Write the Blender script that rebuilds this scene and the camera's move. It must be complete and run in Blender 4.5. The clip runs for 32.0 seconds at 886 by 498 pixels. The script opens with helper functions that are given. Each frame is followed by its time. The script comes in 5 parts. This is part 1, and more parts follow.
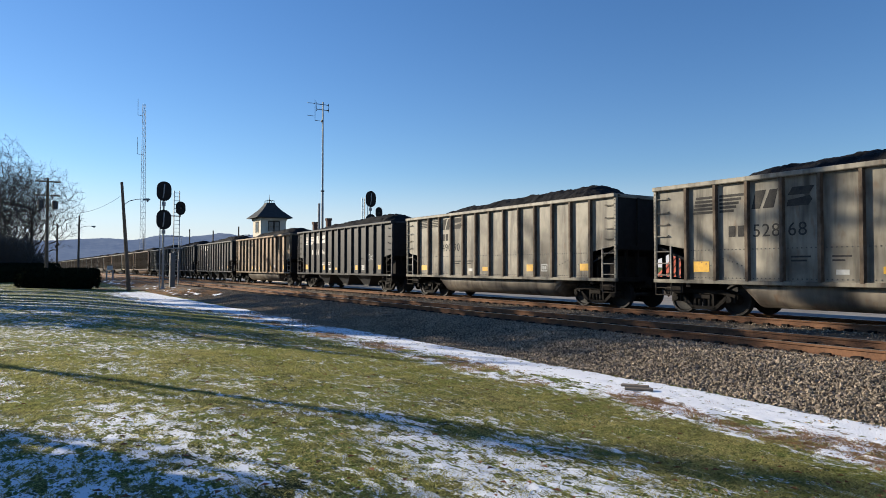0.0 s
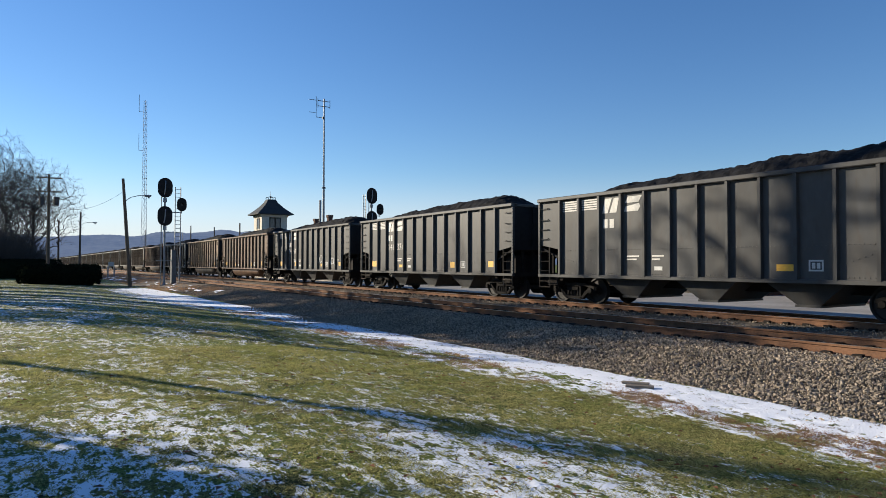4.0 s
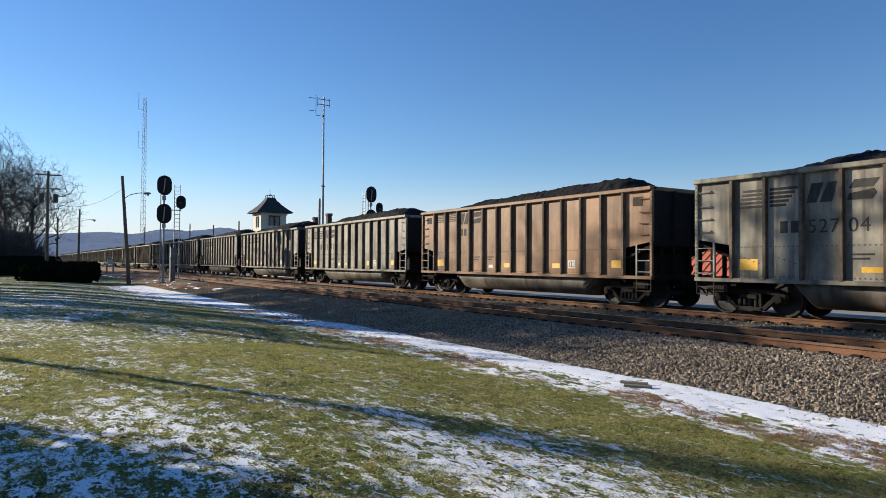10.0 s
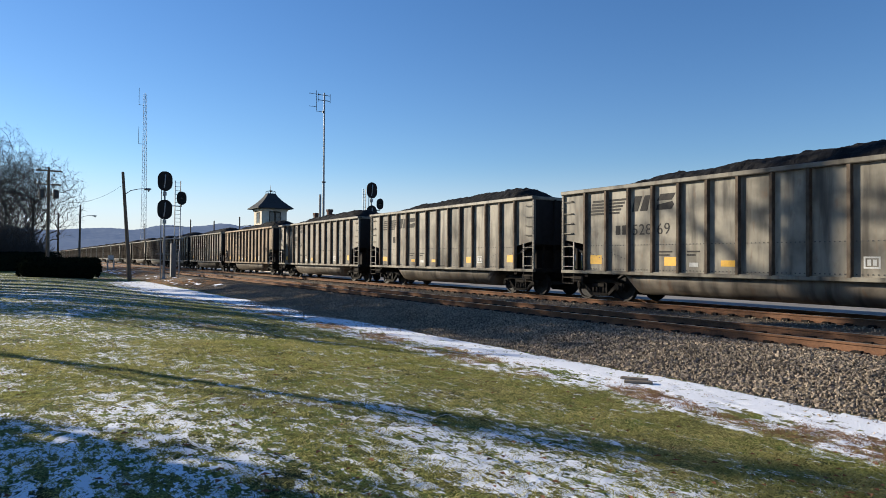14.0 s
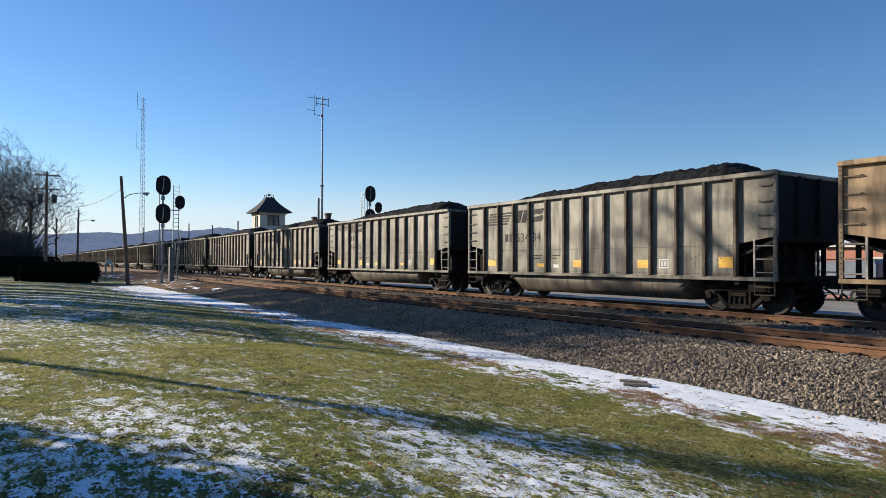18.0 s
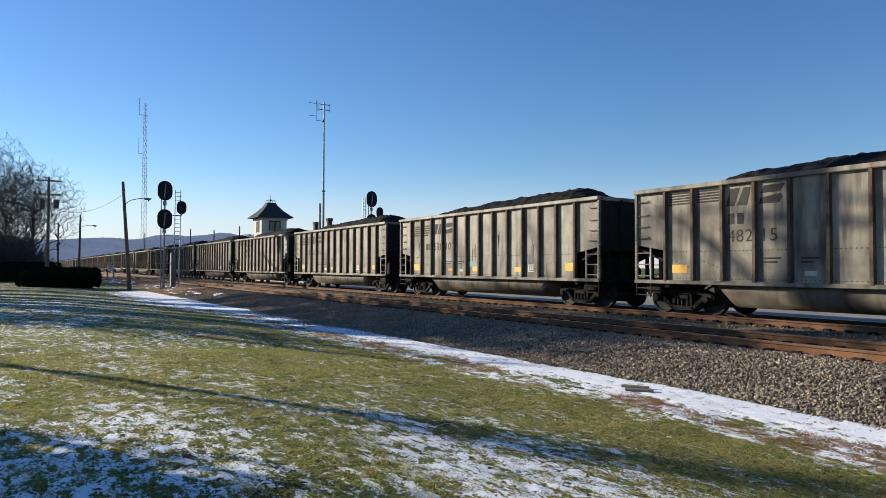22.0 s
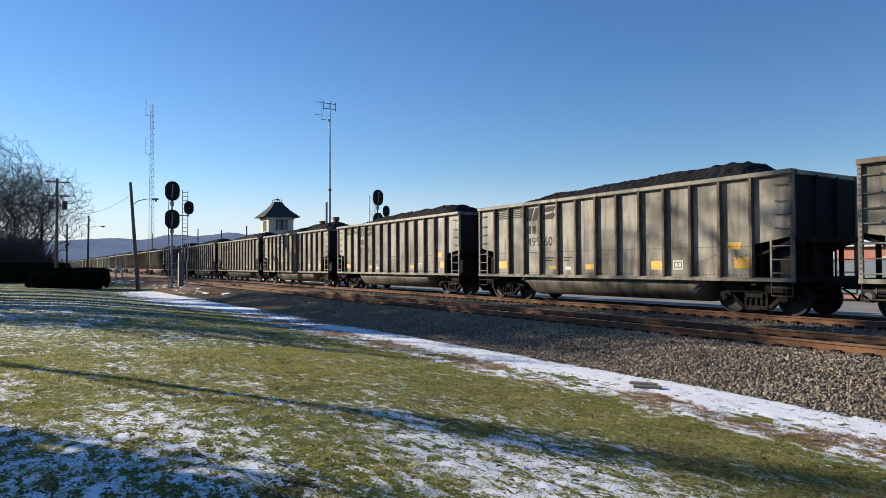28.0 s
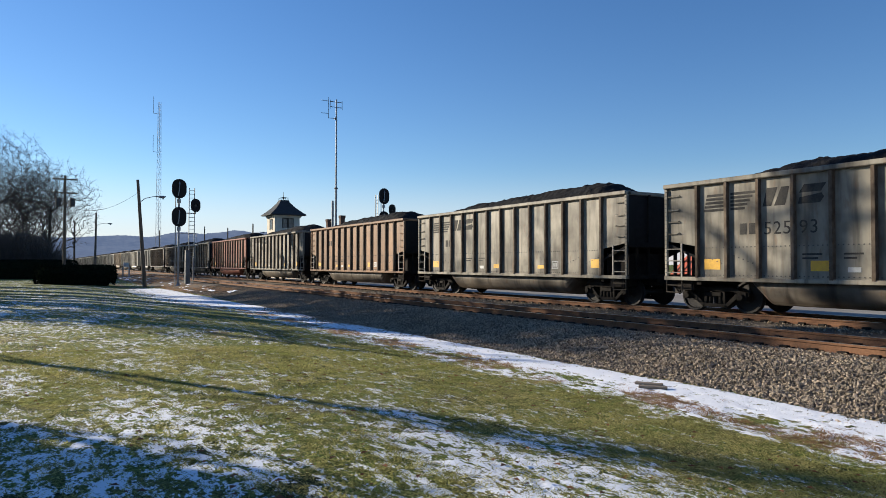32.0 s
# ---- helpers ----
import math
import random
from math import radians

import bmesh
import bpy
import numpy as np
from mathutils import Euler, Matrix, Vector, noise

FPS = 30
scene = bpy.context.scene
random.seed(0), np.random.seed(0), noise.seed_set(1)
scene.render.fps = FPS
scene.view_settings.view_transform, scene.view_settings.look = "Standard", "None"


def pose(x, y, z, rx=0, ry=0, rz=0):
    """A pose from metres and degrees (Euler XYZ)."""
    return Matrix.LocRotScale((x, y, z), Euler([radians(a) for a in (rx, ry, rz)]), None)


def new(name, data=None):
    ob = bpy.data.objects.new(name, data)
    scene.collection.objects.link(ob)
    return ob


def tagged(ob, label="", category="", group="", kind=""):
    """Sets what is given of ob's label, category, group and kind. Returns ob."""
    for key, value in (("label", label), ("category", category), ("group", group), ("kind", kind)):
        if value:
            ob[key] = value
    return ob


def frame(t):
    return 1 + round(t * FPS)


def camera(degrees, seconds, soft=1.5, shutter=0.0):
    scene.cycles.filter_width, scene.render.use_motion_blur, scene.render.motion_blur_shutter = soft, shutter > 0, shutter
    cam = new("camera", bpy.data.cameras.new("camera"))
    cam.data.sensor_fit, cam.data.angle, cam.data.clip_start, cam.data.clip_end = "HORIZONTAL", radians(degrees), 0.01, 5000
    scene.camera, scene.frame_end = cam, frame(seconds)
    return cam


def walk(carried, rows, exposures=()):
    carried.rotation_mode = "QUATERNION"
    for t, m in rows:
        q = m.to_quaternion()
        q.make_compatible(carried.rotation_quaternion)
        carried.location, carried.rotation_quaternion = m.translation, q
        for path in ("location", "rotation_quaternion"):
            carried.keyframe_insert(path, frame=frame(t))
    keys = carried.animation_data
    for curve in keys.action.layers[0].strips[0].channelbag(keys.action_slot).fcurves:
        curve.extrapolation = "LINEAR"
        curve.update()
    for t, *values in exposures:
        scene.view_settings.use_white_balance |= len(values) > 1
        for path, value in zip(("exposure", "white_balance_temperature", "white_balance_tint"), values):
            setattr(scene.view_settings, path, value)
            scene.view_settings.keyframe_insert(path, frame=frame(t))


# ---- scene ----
# The railway runs along +y, the train stands at x = 18 and moves towards -y; rail tops are at z = 0.
EYE = (0.0, 0.0, 1.38)
cam = camera(67.2, 32.0, soft=0.45)
walk(cam, [(t, pose(*EYE, rx, ry, rz)) for t, rx, ry, rz in (
    (0, 91.553, -0.0, -32.499), (0.5, 91.575, -0.12, -32.544), (1, 91.533, -0.096, -32.687), (1.5, 91.56, -0.265, -32.763),
    (2, 91.581, -0.356, -32.871), (2.5, 91.507, -0.244, -32.707), (3, 91.309, -0.058, -32.414), (3.5, 91.298, -0.067, -32.398),
    (5.5, 91.289, -0.347, -32.533), (6, 91.267, -0.205, -32.576), (6.5, 91.204, -0.188, -32.733), (7, 91.338, 0.21, -32.869),
    (7.5, 91.406, -0.332, -32.701), (8, 91.333, -0.465, -32.59), (8.5, 91.32, -0.421, -32.456), (9, 91.246, -0.494, -32.51),
    (9.5, 91.178, -0.496, -32.498), (10, 91.202, -0.373, -32.49), (10.5, 91.185, -0.223, -32.408), (11, 91.196, 0.034, -32.393),
    (11.5, 91.346, -0.133, -32.345), (12, 91.323, -0.184, -32.3), (12.5, 91.229, -0.136, -32.32), (13, 91.137, -0.256, -32.344),
    (13.5, 90.971, -0.497, -32.389), (14, 90.85, -0.385, -32.438), (14.5, 90.853, -0.222, -32.475), (16.5, 91.131, -0.202, -32.516),
    (17, 91.144, -0.345, -32.55), (17.5, 91.127, -0.24, -32.557), (18, 91.139, -0.206, -32.557), (18.5, 91.134, -0.215, -32.527),
    (19, 91.266, -0.372, -32.545), (19.5, 91.427, -0.448, -32.591), (20, 91.485, -0.3, -32.698), (20.5, 91.498, -0.22, -32.705),
    (21, 91.495, -0.012, -32.681), (21.5, 91.525, -0.138, -32.585), (22, 91.578, -0.171, -32.441), (22.5, 91.707, -0.428, -32.178),
    (23, 91.802, -0.328, -32.015), (23.5, 91.91, -0.298, -31.896), (24, 91.928, 0.095, -31.897), (24.5, 91.509, -0.009, -32.044),
    (25, 91.596, -0.001, -31.364), (25.5, 91.552, 0.272, -33.386), (27.5, 91.277, 0.262, -32.066), (28, 91.404, 0.254, -31.858),
    (28.5, 91.558, 0.045, -31.716), (29, 91.571, -0.087, -31.657), (29.5, 91.606, -0.166, -31.568), (30, 91.631, -0.104, -31.453),
    (30.5, 91.574, -0.071, -31.371), (31, 91.47, 0.032, -31.375), (31.5, 91.434, 0.017, -31.389), (32, 91.311, -0.066, -31.372))], exposures=[(0, 0.87, 6080, 12), (32, 0.87, 6080, 12)])

# ---- light: a low winter sun from beyond the trees, clear sky ----
SUN_EL = 16.5
SUN_TRAVEL = Vector((0.54, -0.842, 0))
world = bpy.data.worlds.new("world")
scene.world = world
world.use_nodes = True
wn = world.node_tree.nodes
wl = world.node_tree.links
sky = wn.new("ShaderNodeTexSky")
sky.sky_type, sky.sun_disc = "NISHITA", False
sky.sun_elevation = radians(SUN_EL)
sky.sun_rotation = math.atan2(-SUN_TRAVEL.x, -SUN_TRAVEL.y)
sky.air_density, sky.dust_density, sky.ozone_density = 1.0, 0.05, 3.0
tone = wn.new("ShaderNodeHueSaturation")
tone.inputs["Saturation"].default_value, tone.inputs["Hue"].default_value = 1.17, 0.507
wl.new(sky.outputs[0], tone.inputs["Color"])
# thin milky haze along the horizon
way, height, thin, haze = (wn.new(k) for k in ("ShaderNodeTexCoord", "ShaderNodeSeparateXYZ", "ShaderNodeMapRange", "ShaderNodeMix"))
wl.new(way.outputs["Generated"], height.inputs[0])
wl.new(height.outputs["Z"], thin.inputs[0])
thin.interpolation_type = "SMOOTHERSTEP"
thin.inputs[1].default_value, thin.inputs[2].default_value = 0.0, 0.16
thin.inputs[3].default_value, thin.inputs[4].default_value = 0.62, 0.0
haze.data_type = "RGBA"
haze.inputs[7].default_value = (5.5, 5.25, 5.95, 1)
wl.new(thin.outputs[0], haze.inputs[0])
wl.new(tone.outputs[0], haze.inputs[6])
wl.new(haze.outputs[2], wn["Background"].inputs[0])
wn["Background"].inputs[1].default_value = 0.0768
sun_data = bpy.data.lights.new("sun", "SUN")
sun_data.energy, sun_data.angle, sun_data.color = 5.0, radians(0.5), (1.0, 0.865, 0.64)
sun = new("sun", sun_data)
sun_way = Vector((SUN_TRAVEL.x * math.cos(radians(SUN_EL)), SUN_TRAVEL.y * math.cos(radians(SUN_EL)), -math.sin(radians(SUN_EL))))
sun.matrix_world = Matrix.Translation((-20, 40, 40)) @ sun_way.to_track_quat("-Z", "Y").to_matrix().to_4x4()


# ---- materials ----
def mat(name, base, other=None, rough=0.7, metal=0.0, scale=4.0, mix=0.5, bump=0.0, bump_scale=40.0, fine=25.0,
        stretch=(1, 1, 1), speck=0.0, vary=0.0, space="Object"):
    """A surface with two scales of tone, grain relief and, where asked, a change from piece to piece."""
    m = bpy.data.materials.new(name)
    m.use_nodes = True
    n, l = m.node_tree.nodes, m.node_tree.links
    b = n["Principled BSDF"]
    b.inputs["Roughness"].default_value, b.inputs["Metallic"].default_value = rough, metal
    b.inputs["Specular IOR Level"].default_value = 0.10 if rough >= 0.7 and metal == 0 else 0.4
    other = other or tuple(c * 0.6 for c in base)
    tex = n.new("ShaderNodeTexCoord")
    mp = n.new("ShaderNodeMapping")
    mp.inputs["Scale"].default_value = stretch
    if space == "Position":
        geo = n.new("ShaderNodeNewGeometry")
        l.new(geo.outputs["Position"], mp.inputs[0])
    else:
        l.new(tex.outputs[space], mp.inputs[0])
    a = n.new("ShaderNodeTexNoise")
    a.inputs["Scale"].default_value, a.inputs["Detail"].default_value = scale, 5
    f = n.new("ShaderNodeTexNoise")
    f.inputs["Scale"].default_value, f.inputs["Detail"].default_value = fine, 3
    l.new(mp.outputs[0], a.inputs[0])
    l.new(mp.outputs[0], f.inputs[0])
    add = n.new("ShaderNodeMath")
    add.operation = "MULTIPLY_ADD"
    add.inputs[1].default_value = 0.45
    l.new(f.outputs[0], add.inputs[0])
    sc = n.new("ShaderNodeMath")
    sc.operation = "MULTIPLY"
    sc.inputs[1].default_value = 0.75
    l.new(a.outputs[0], sc.inputs[0])
    l.new(sc.outputs[0], add.inputs[2])
    ramp = n.new("ShaderNodeValToRGB")
    ramp.color_ramp.elements[0].position = max(0.0, 0.60 - 0.25 / max(mix, 0.05) * 0.3 - 0.1)
    ramp.color_ramp.elements[1].position = min(1.0, 0.60 + 0.12 + 0.1 * mix)
    ramp.color_ramp.elements[0].color, ramp.color_ramp.elements[1].color = (*base, 1), (*other, 1)
    last = ramp.outputs[0]
    l.new(add.outputs[0], ramp.inputs[0])
    if vary:
        info = n.new("ShaderNodeObjectInfo")
        mr = n.new("ShaderNodeMapRange")
        mr.inputs[3].default_value, mr.inputs[4].default_value = 1 - vary, 1 + vary
        l.new(info.outputs["Random"], mr.inputs[0])
        hs = n.new("ShaderNodeHueSaturation")
        l.new(mr.outputs[0], hs.inputs["Value"])
        l.new(last, hs.inputs["Color"])
        last = hs.outputs[0]
    if speck:
        geo2 = n.new("ShaderNodeNewGeometry")
        mr2 = n.new("ShaderNodeMapRange")
        mr2.inputs[3].default_value, mr2.inputs[4].default_value = 1 - speck, 1 + speck
        l.new(geo2.outputs["Random Per Island"], mr2.inputs[0])
        hs2 = n.new("ShaderNodeHueSaturation")
        l.new(mr2.outputs[0], hs2.inputs["Value"])
        l.new(last, hs2.inputs["Color"])
        last = hs2.outputs[0]
    l.new(last, b.inputs["Base Color"])
    if bump:
        bt = n.new("ShaderNodeTexNoise")
        bt.inputs["Scale"].default_value, bt.inputs["Detail"].default_value = bump_scale, 4
        l.new(mp.outputs[0], bt.inputs[0])
        bn = n.new("ShaderNodeBump")
        bn.inputs["Strength"].default_value, bn.inputs["Distance"].default_value = bump, 0.02
        l.new(bt.outputs[0], bn.inputs["Height"])
        l.new(bn.outputs[0], b.inputs["Normal"])
    return m


def paint(name, base, dirt, rust, dirt_amount=0.5, rust_amount=0.3):
    """Weathered car paint: broad tone, grime that runs down in streaks, rust blooms; each panel a little different."""
    m = bpy.data.materials.new(name)
    m.use_nodes = True
    n, l = m.node_tree.nodes, m.node_tree.links
    b = n["Principled BSDF"]
    b.inputs["Roughness"].default_value, b.inputs["Metallic"].default_value = 0.46, 0.0
    b.inputs["Specular IOR Level"].default_value = 0.16
    tex, info = n.new("ShaderNodeTexCoord"), n.new("ShaderNodeObjectInfo")
    shift = n.new("ShaderNodeVectorMath")
    shift.operation = "MULTIPLY_ADD"
    shift.inputs[1].default_value = (37.0, 53.0, 29.0)
    l.new(info.outputs["Random"], shift.inputs[0])
    l.new(tex.outputs["Object"], shift.inputs[2])

    def noise_of(stretch, scale, detail):
        mp = n.new("ShaderNodeMapping")
        mp.inputs["Scale"].default_value = stretch
        t = n.new("ShaderNodeTexNoise")
        t.inputs["Scale"].default_value, t.inputs["Detail"].default_value = scale, detail
        l.new(shift.outputs[0], mp.inputs[0])
        l.new(mp.outputs[0], t.inputs[0])
        return t.outputs[0]

    def band(value, lo, hi):
        mr = n.new("ShaderNodeMapRange")
        mr.interpolation_type = "SMOOTHSTEP"
        mr.inputs[1].default_value, mr.inputs[2].default_value = lo, hi
        l.new(value, mr.inputs[0])
        return mr.outputs[0]

    def blend(c1, c2, fac):
        mx = n.new("ShaderNodeMix")
        mx.data_type = "RGBA"
        for s, c in ((6, c1), (7, c2)):
            if isinstance(c, tuple):
                mx.inputs[s].default_value = (*c, 1)
            else:
                l.new(c, mx.inputs[s])
        l.new(fac, mx.inputs[0])
        return mx.outputs[2]

    def scaled(v, k):
        mm = n.new("ShaderNodeMath")
        mm.operation = "MULTIPLY"
        mm.inputs[1].default_value = k
        l.new(v, mm.inputs[0])
        return mm.outputs[0]

    streak = noise_of((1.0, 3.2, 0.40), 1.1, 5)
    broad = noise_of((1, 1, 1), 0.9, 4)
    grain = noise_of((1, 1, 0.5), 5.0, 4)
    c = blend(base, tuple(x * 0.86 for x in base), band(grain, 0.35, 0.65))
    c = blend(c, dirt, scaled(band(streak, 0.44, 0.76), dirt_amount))
    c = blend(c, dirt, scaled(band(broad, 0.40, 0.70), dirt_amount * 0.8))
    spots = noise_of((1.0, 2.2, 0.8), 2.6, 7)
    c = blend(c, rust, scaled(band(spots, 0.56, 0.74), rust_amount))
    mr = n.new("ShaderNodeMapRange")
    mr.inputs[3].default_value, mr.inputs[4].default_value = 0.78, 1.14
    l.new(info.outputs["Random"], mr.inputs[0])
    hs = n.new("ShaderNodeHueSaturation")
    l.new(mr.outputs[0], hs.inputs["Value"])
    l.new(c, hs.inputs["Color"])
    l.new(hs.outputs[0], b.inputs["Base Color"])
    bn = n.new("ShaderNodeBump")
    bn.inputs["Strength"].default_value, bn.inputs["Distance"].default_value = 0.25, 0.02
    l.new(broad, bn.inputs["Height"])
    l.new(bn.outputs[0], b.inputs["Normal"])
    return m


PAINT = {
    "grey": paint("grey_car_paint", (0.288, 0.264, 0.212), (0.050, 0.044, 0.037), (0.15, 0.09, 0.055), 0.85, 0.45),
    "tan": paint("tan_car_paint", (0.335, 0.238, 0.142), (0.070, 0.048, 0.032), (0.17, 0.08, 0.04), 0.92, 0.6),
    "brown": paint("brown_car_paint", (0.135, 0.078, 0.046), (0.036, 0.025, 0.019), (0.19, 0.10, 0.05), 0.75, 0.6),
    "red": paint("red_brown_car_paint", (0.24, 0.075, 0.045), (0.09, 0.05, 0.04), (0.22, 0.11, 0.07), 0.5, 0.4),
    "black": paint("black_car_paint", (0.062, 0.063, 0.063), (0.062, 0.056, 0.048), (0.05, 0.035, 0.026), 0.5, 0.3),
    "jet": paint("clean_black_car_paint", (0.024, 0.025, 0.029), (0.040, 0.038, 0.036), (0.035, 0.026, 0.02), 0.4, 0.2),
    "belly": paint("grimy_belly_paint", (0.185, 0.160, 0.130), (0.040, 0.034, 0.029), (0.13, 0.075, 0.045), 0.9, 0.6),
    "rust": paint("orange_brown_car_paint", (0.285, 0.162, 0.090), (0.09, 0.056, 0.033), (0.24, 0.12, 0.055), 0.7, 0.6),
}
M_RIB = mat("rusty_rib", (0.16, 0.127, 0.094), (0.058, 0.041, 0.030), rough=0.75, scale=1.5, fine=12, stretch=(1, 1, 0.5), bump=0.2, vary=0.25)
M_UNDER = mat("underframe_grime", (0.009, 0.008, 0.008), (0.024, 0.020, 0.017), rough=0.85, bump=0.3)
M_END = mat("coal_dusted_end", (0.026, 0.025, 0.025), (0.014, 0.013, 0.012), rough=0.85, scale=0.8, fine=6, bump=0.2)
M_TRUCK = mat("truck_casting", (0.027, 0.023, 0.020), (0.010, 0.009, 0.008), rough=0.8, scale=6, bump=0.3, vary=0.2)
M_WHEEL = mat("wheel_steel", (0.018, 0.015, 0.013), (0.012, 0.010, 0.009), rough=0.65, metal=0.1, scale=5)
M_COAL = mat("coal", (0.006, 0.006, 0.006), (0.014, 0.014, 0.015), rough=0.85, scale=9, bump=1.0, bump_scale=14)
M_LADDER = mat("worn_ladder_paint", (0.30, 0.285, 0.25), (0.16, 0.14, 0.12), rough=0.6, scale=8)
M_YELLOW = mat("reflector_yellow", (0.70, 0.40, 0.02), (0.55, 0.30, 0.03), rough=0.45, scale=10)
M_WHITE = mat("white_lettering", (0.62, 0.60, 0.55), (0.4, 0.38, 0.34), rough=0.6, scale=6)
M_DARKLET = mat("dark_lettering", (0.03, 0.03, 0.03), (0.06, 0.056, 0.05), rough=0.7, scale=6)
M_PALE = mat("pale_data_panel", (0.55, 0.55, 0.52), (0.4, 0.4, 0.38), rough=0.6, scale=10)
M_GRAF_O = mat("orange_graffiti", (0.46, 0.26, 0.09), (0.30, 0.20, 0.13), rough=0.6, scale=5)
M_GRAF_T = mat("faded_teal_graffiti", (0.10, 0.27, 0.24), (0.14, 0.22, 0.19), rough=0.6, scale=5)
M_GRAF_W = mat("pale_graffiti", (0.4, 0.42, 0.42), (0.2, 0.21, 0.22), rough=0.6, scale=5)
M_RAILSIDE = mat("rusty_rail_side", (0.225, 0.118, 0.066), (0.11, 0.062, 0.040), rough=0.85, scale=3, bump=0.25, space="Position")
M_RAILTOP = mat("polished_rail_top", (0.55, 0.54, 0.52), (0.4, 0.37, 0.34), rough=0.28, metal=0.9, scale=2, space="Position")
M_TIE = mat("weathered_tie", (0.10, 0.072, 0.053), (0.045, 0.035, 0.029), rough=0.9, scale=6, bump=0.5, stretch=(0.4, 3, 1), vary=0.3)
M_STONE = mat("ballast_stone", (0.165, 0.135, 0.102), (0.285, 0.232, 0.172), rough=0.9, scale=1.2, fine=9, speck=0.65, bump=0.3, space="Position")
M_BED = mat("ballast_bed", (0.080, 0.066, 0.053), (0.19, 0.158, 0.122), rough=0.95, scale=1.5, fine=17, bump=1.0, bump_scale=26, space="Position")
M_RUSTSTONE = mat("rust_stained_stone", (0.20, 0.125, 0.075), (0.12, 0.082, 0.056), rough=0.9, scale=1.2, fine=9, speck=0.5, bump=0.3, space="Position")
M_STEP = mat("grimy_step_steel", (0.085, 0.07, 0.055), (0.045, 0.038, 0.03), rough=0.8, scale=6)
M_STAIN = mat("black_grease", (0.012, 0.011, 0.010), (0.022, 0.019, 0.016), rough=0.5, scale=6)
M_MAST = mat("dull_mast_steel", (0.33, 0.345, 0.37), (0.25, 0.265, 0.29), rough=0.7, metal=0.0, scale=3)
M_STEEL = mat("galvanised_steel", (0.30, 0.31, 0.32), (0.20, 0.205, 0.21), rough=0.5, metal=0.5, scale=3)
M_BLACK = mat("matt_black", (0.012, 0.012, 0.013), (0.022, 0.022, 0.022), rough=0.7)
M_DARKST = mat("dark_steel", (0.05, 0.05, 0.052), (0.08, 0.075, 0.07), rough=0.6, metal=0.3)
M_BRANCH = mat("twig_bark", (0.075, 0.068, 0.064), (0.12, 0.107, 0.096), rough=0.95, scale=5)
M_POLE = mat("weathered_pole_wood", (0.10, 0.075, 0.055), (0.16, 0.13, 0.10), rough=0.9, scale=3, stretch=(6, 6, 0.6), bump=0.4)
M_BARK = mat("bark", (0.055, 0.045, 0.038), (0.11, 0.09, 0.075), rough=0.95, scale=5, bump=0.5)
M_HEDGE = mat("dark_evergreen", (0.006, 0.009, 0.006), (0.012, 0.016, 0.009), rough=0.8, speck=0.5)
M_HEDGE.node_tree.nodes["Principled BSDF"].inputs["Specular IOR Level"].default_value = 0.0
M_LOT = mat("pale_gravel_lot", (0.33, 0.315, 0.29), (0.19, 0.18, 0.165), rough=0.95, scale=0.4, fine=6, bump=0.4, bump_scale=12, space="Position")
M_CREAM = mat("cream_clapboard", (0.62, 0.57, 0.47), (0.52, 0.475, 0.39), rough=0.75, scale=2)
M_ROOF = mat("slate_roof", (0.03, 0.033, 0.036), (0.05, 0.054, 0.058), rough=0.75, scale=4, bump=0.3)
M_TRIM = mat("dark_trim", (0.05, 0.045, 0.04), rough=0.7)
M_GLASS = mat("window_glass", (0.05, 0.06, 0.07), (0.06, 0.07, 0.08), rough=0.08)
M_BRICK = mat("chimney_brick", (0.12, 0.075, 0.058), (0.085, 0.055, 0.045), rough=0.9, scale=8, bump=0.4)
M_REDROOF = mat("red_metal_roof", (0.50, 0.13, 0.065), (0.42, 0.105, 0.055), rough=0.45, scale=2)
M_PINK = mat("salmon_wall", (0.40, 0.19, 0.14), (0.33, 0.155, 0.115), rough=0.85, scale=2)
M_GREYWALL = mat("blue_grey_wall", (0.30, 0.36, 0.42), (0.26, 0.31, 0.36), rough=0.8)
M_LAMP = mat("lamp_housing", (0.24, 0.25, 0.26), (0.17, 0.18, 0.19), rough=0.5, metal=0.4)
M_CASE = mat("weathered_case_steel", (0.15, 0.152, 0.15), (0.09, 0.092, 0.092), rough=0.6, metal=0.2, scale=3)
M_SNOW = mat("old_snow", (0.80, 0.82, 0.86), (0.72, 0.74, 0.78), rough=0.7, scale=6, bump=0.3, space="Position")
M_WIRE = mat("cable", (0.03, 0.03, 0.03), rough=0.7)
M_BOARD = mat("grey_board", (0.26, 0.22, 0.17), (0.17, 0.14, 0.11), rough=0.9, scale=6, stretch=(1, 8, 1))
M_LENS = mat("dark_signal_lens", (0.006, 0.006, 0.007), (0.01, 0.01, 0.01), rough=0.3)
M_LEAF = mat("dead_leaf", (0.22, 0.10, 0.05), (0.15, 0.07, 0.04), rough=0.9)
M_VAN = mat("pale_blue_van_paint", (0.14, 0.165, 0.20), (0.11, 0.13, 0.16), rough=0.35)
M_PARKED = mat("dark_blue_car_paint", (0.03, 0.05, 0.08), (0.035, 0.055, 0.085), rough=0.3)


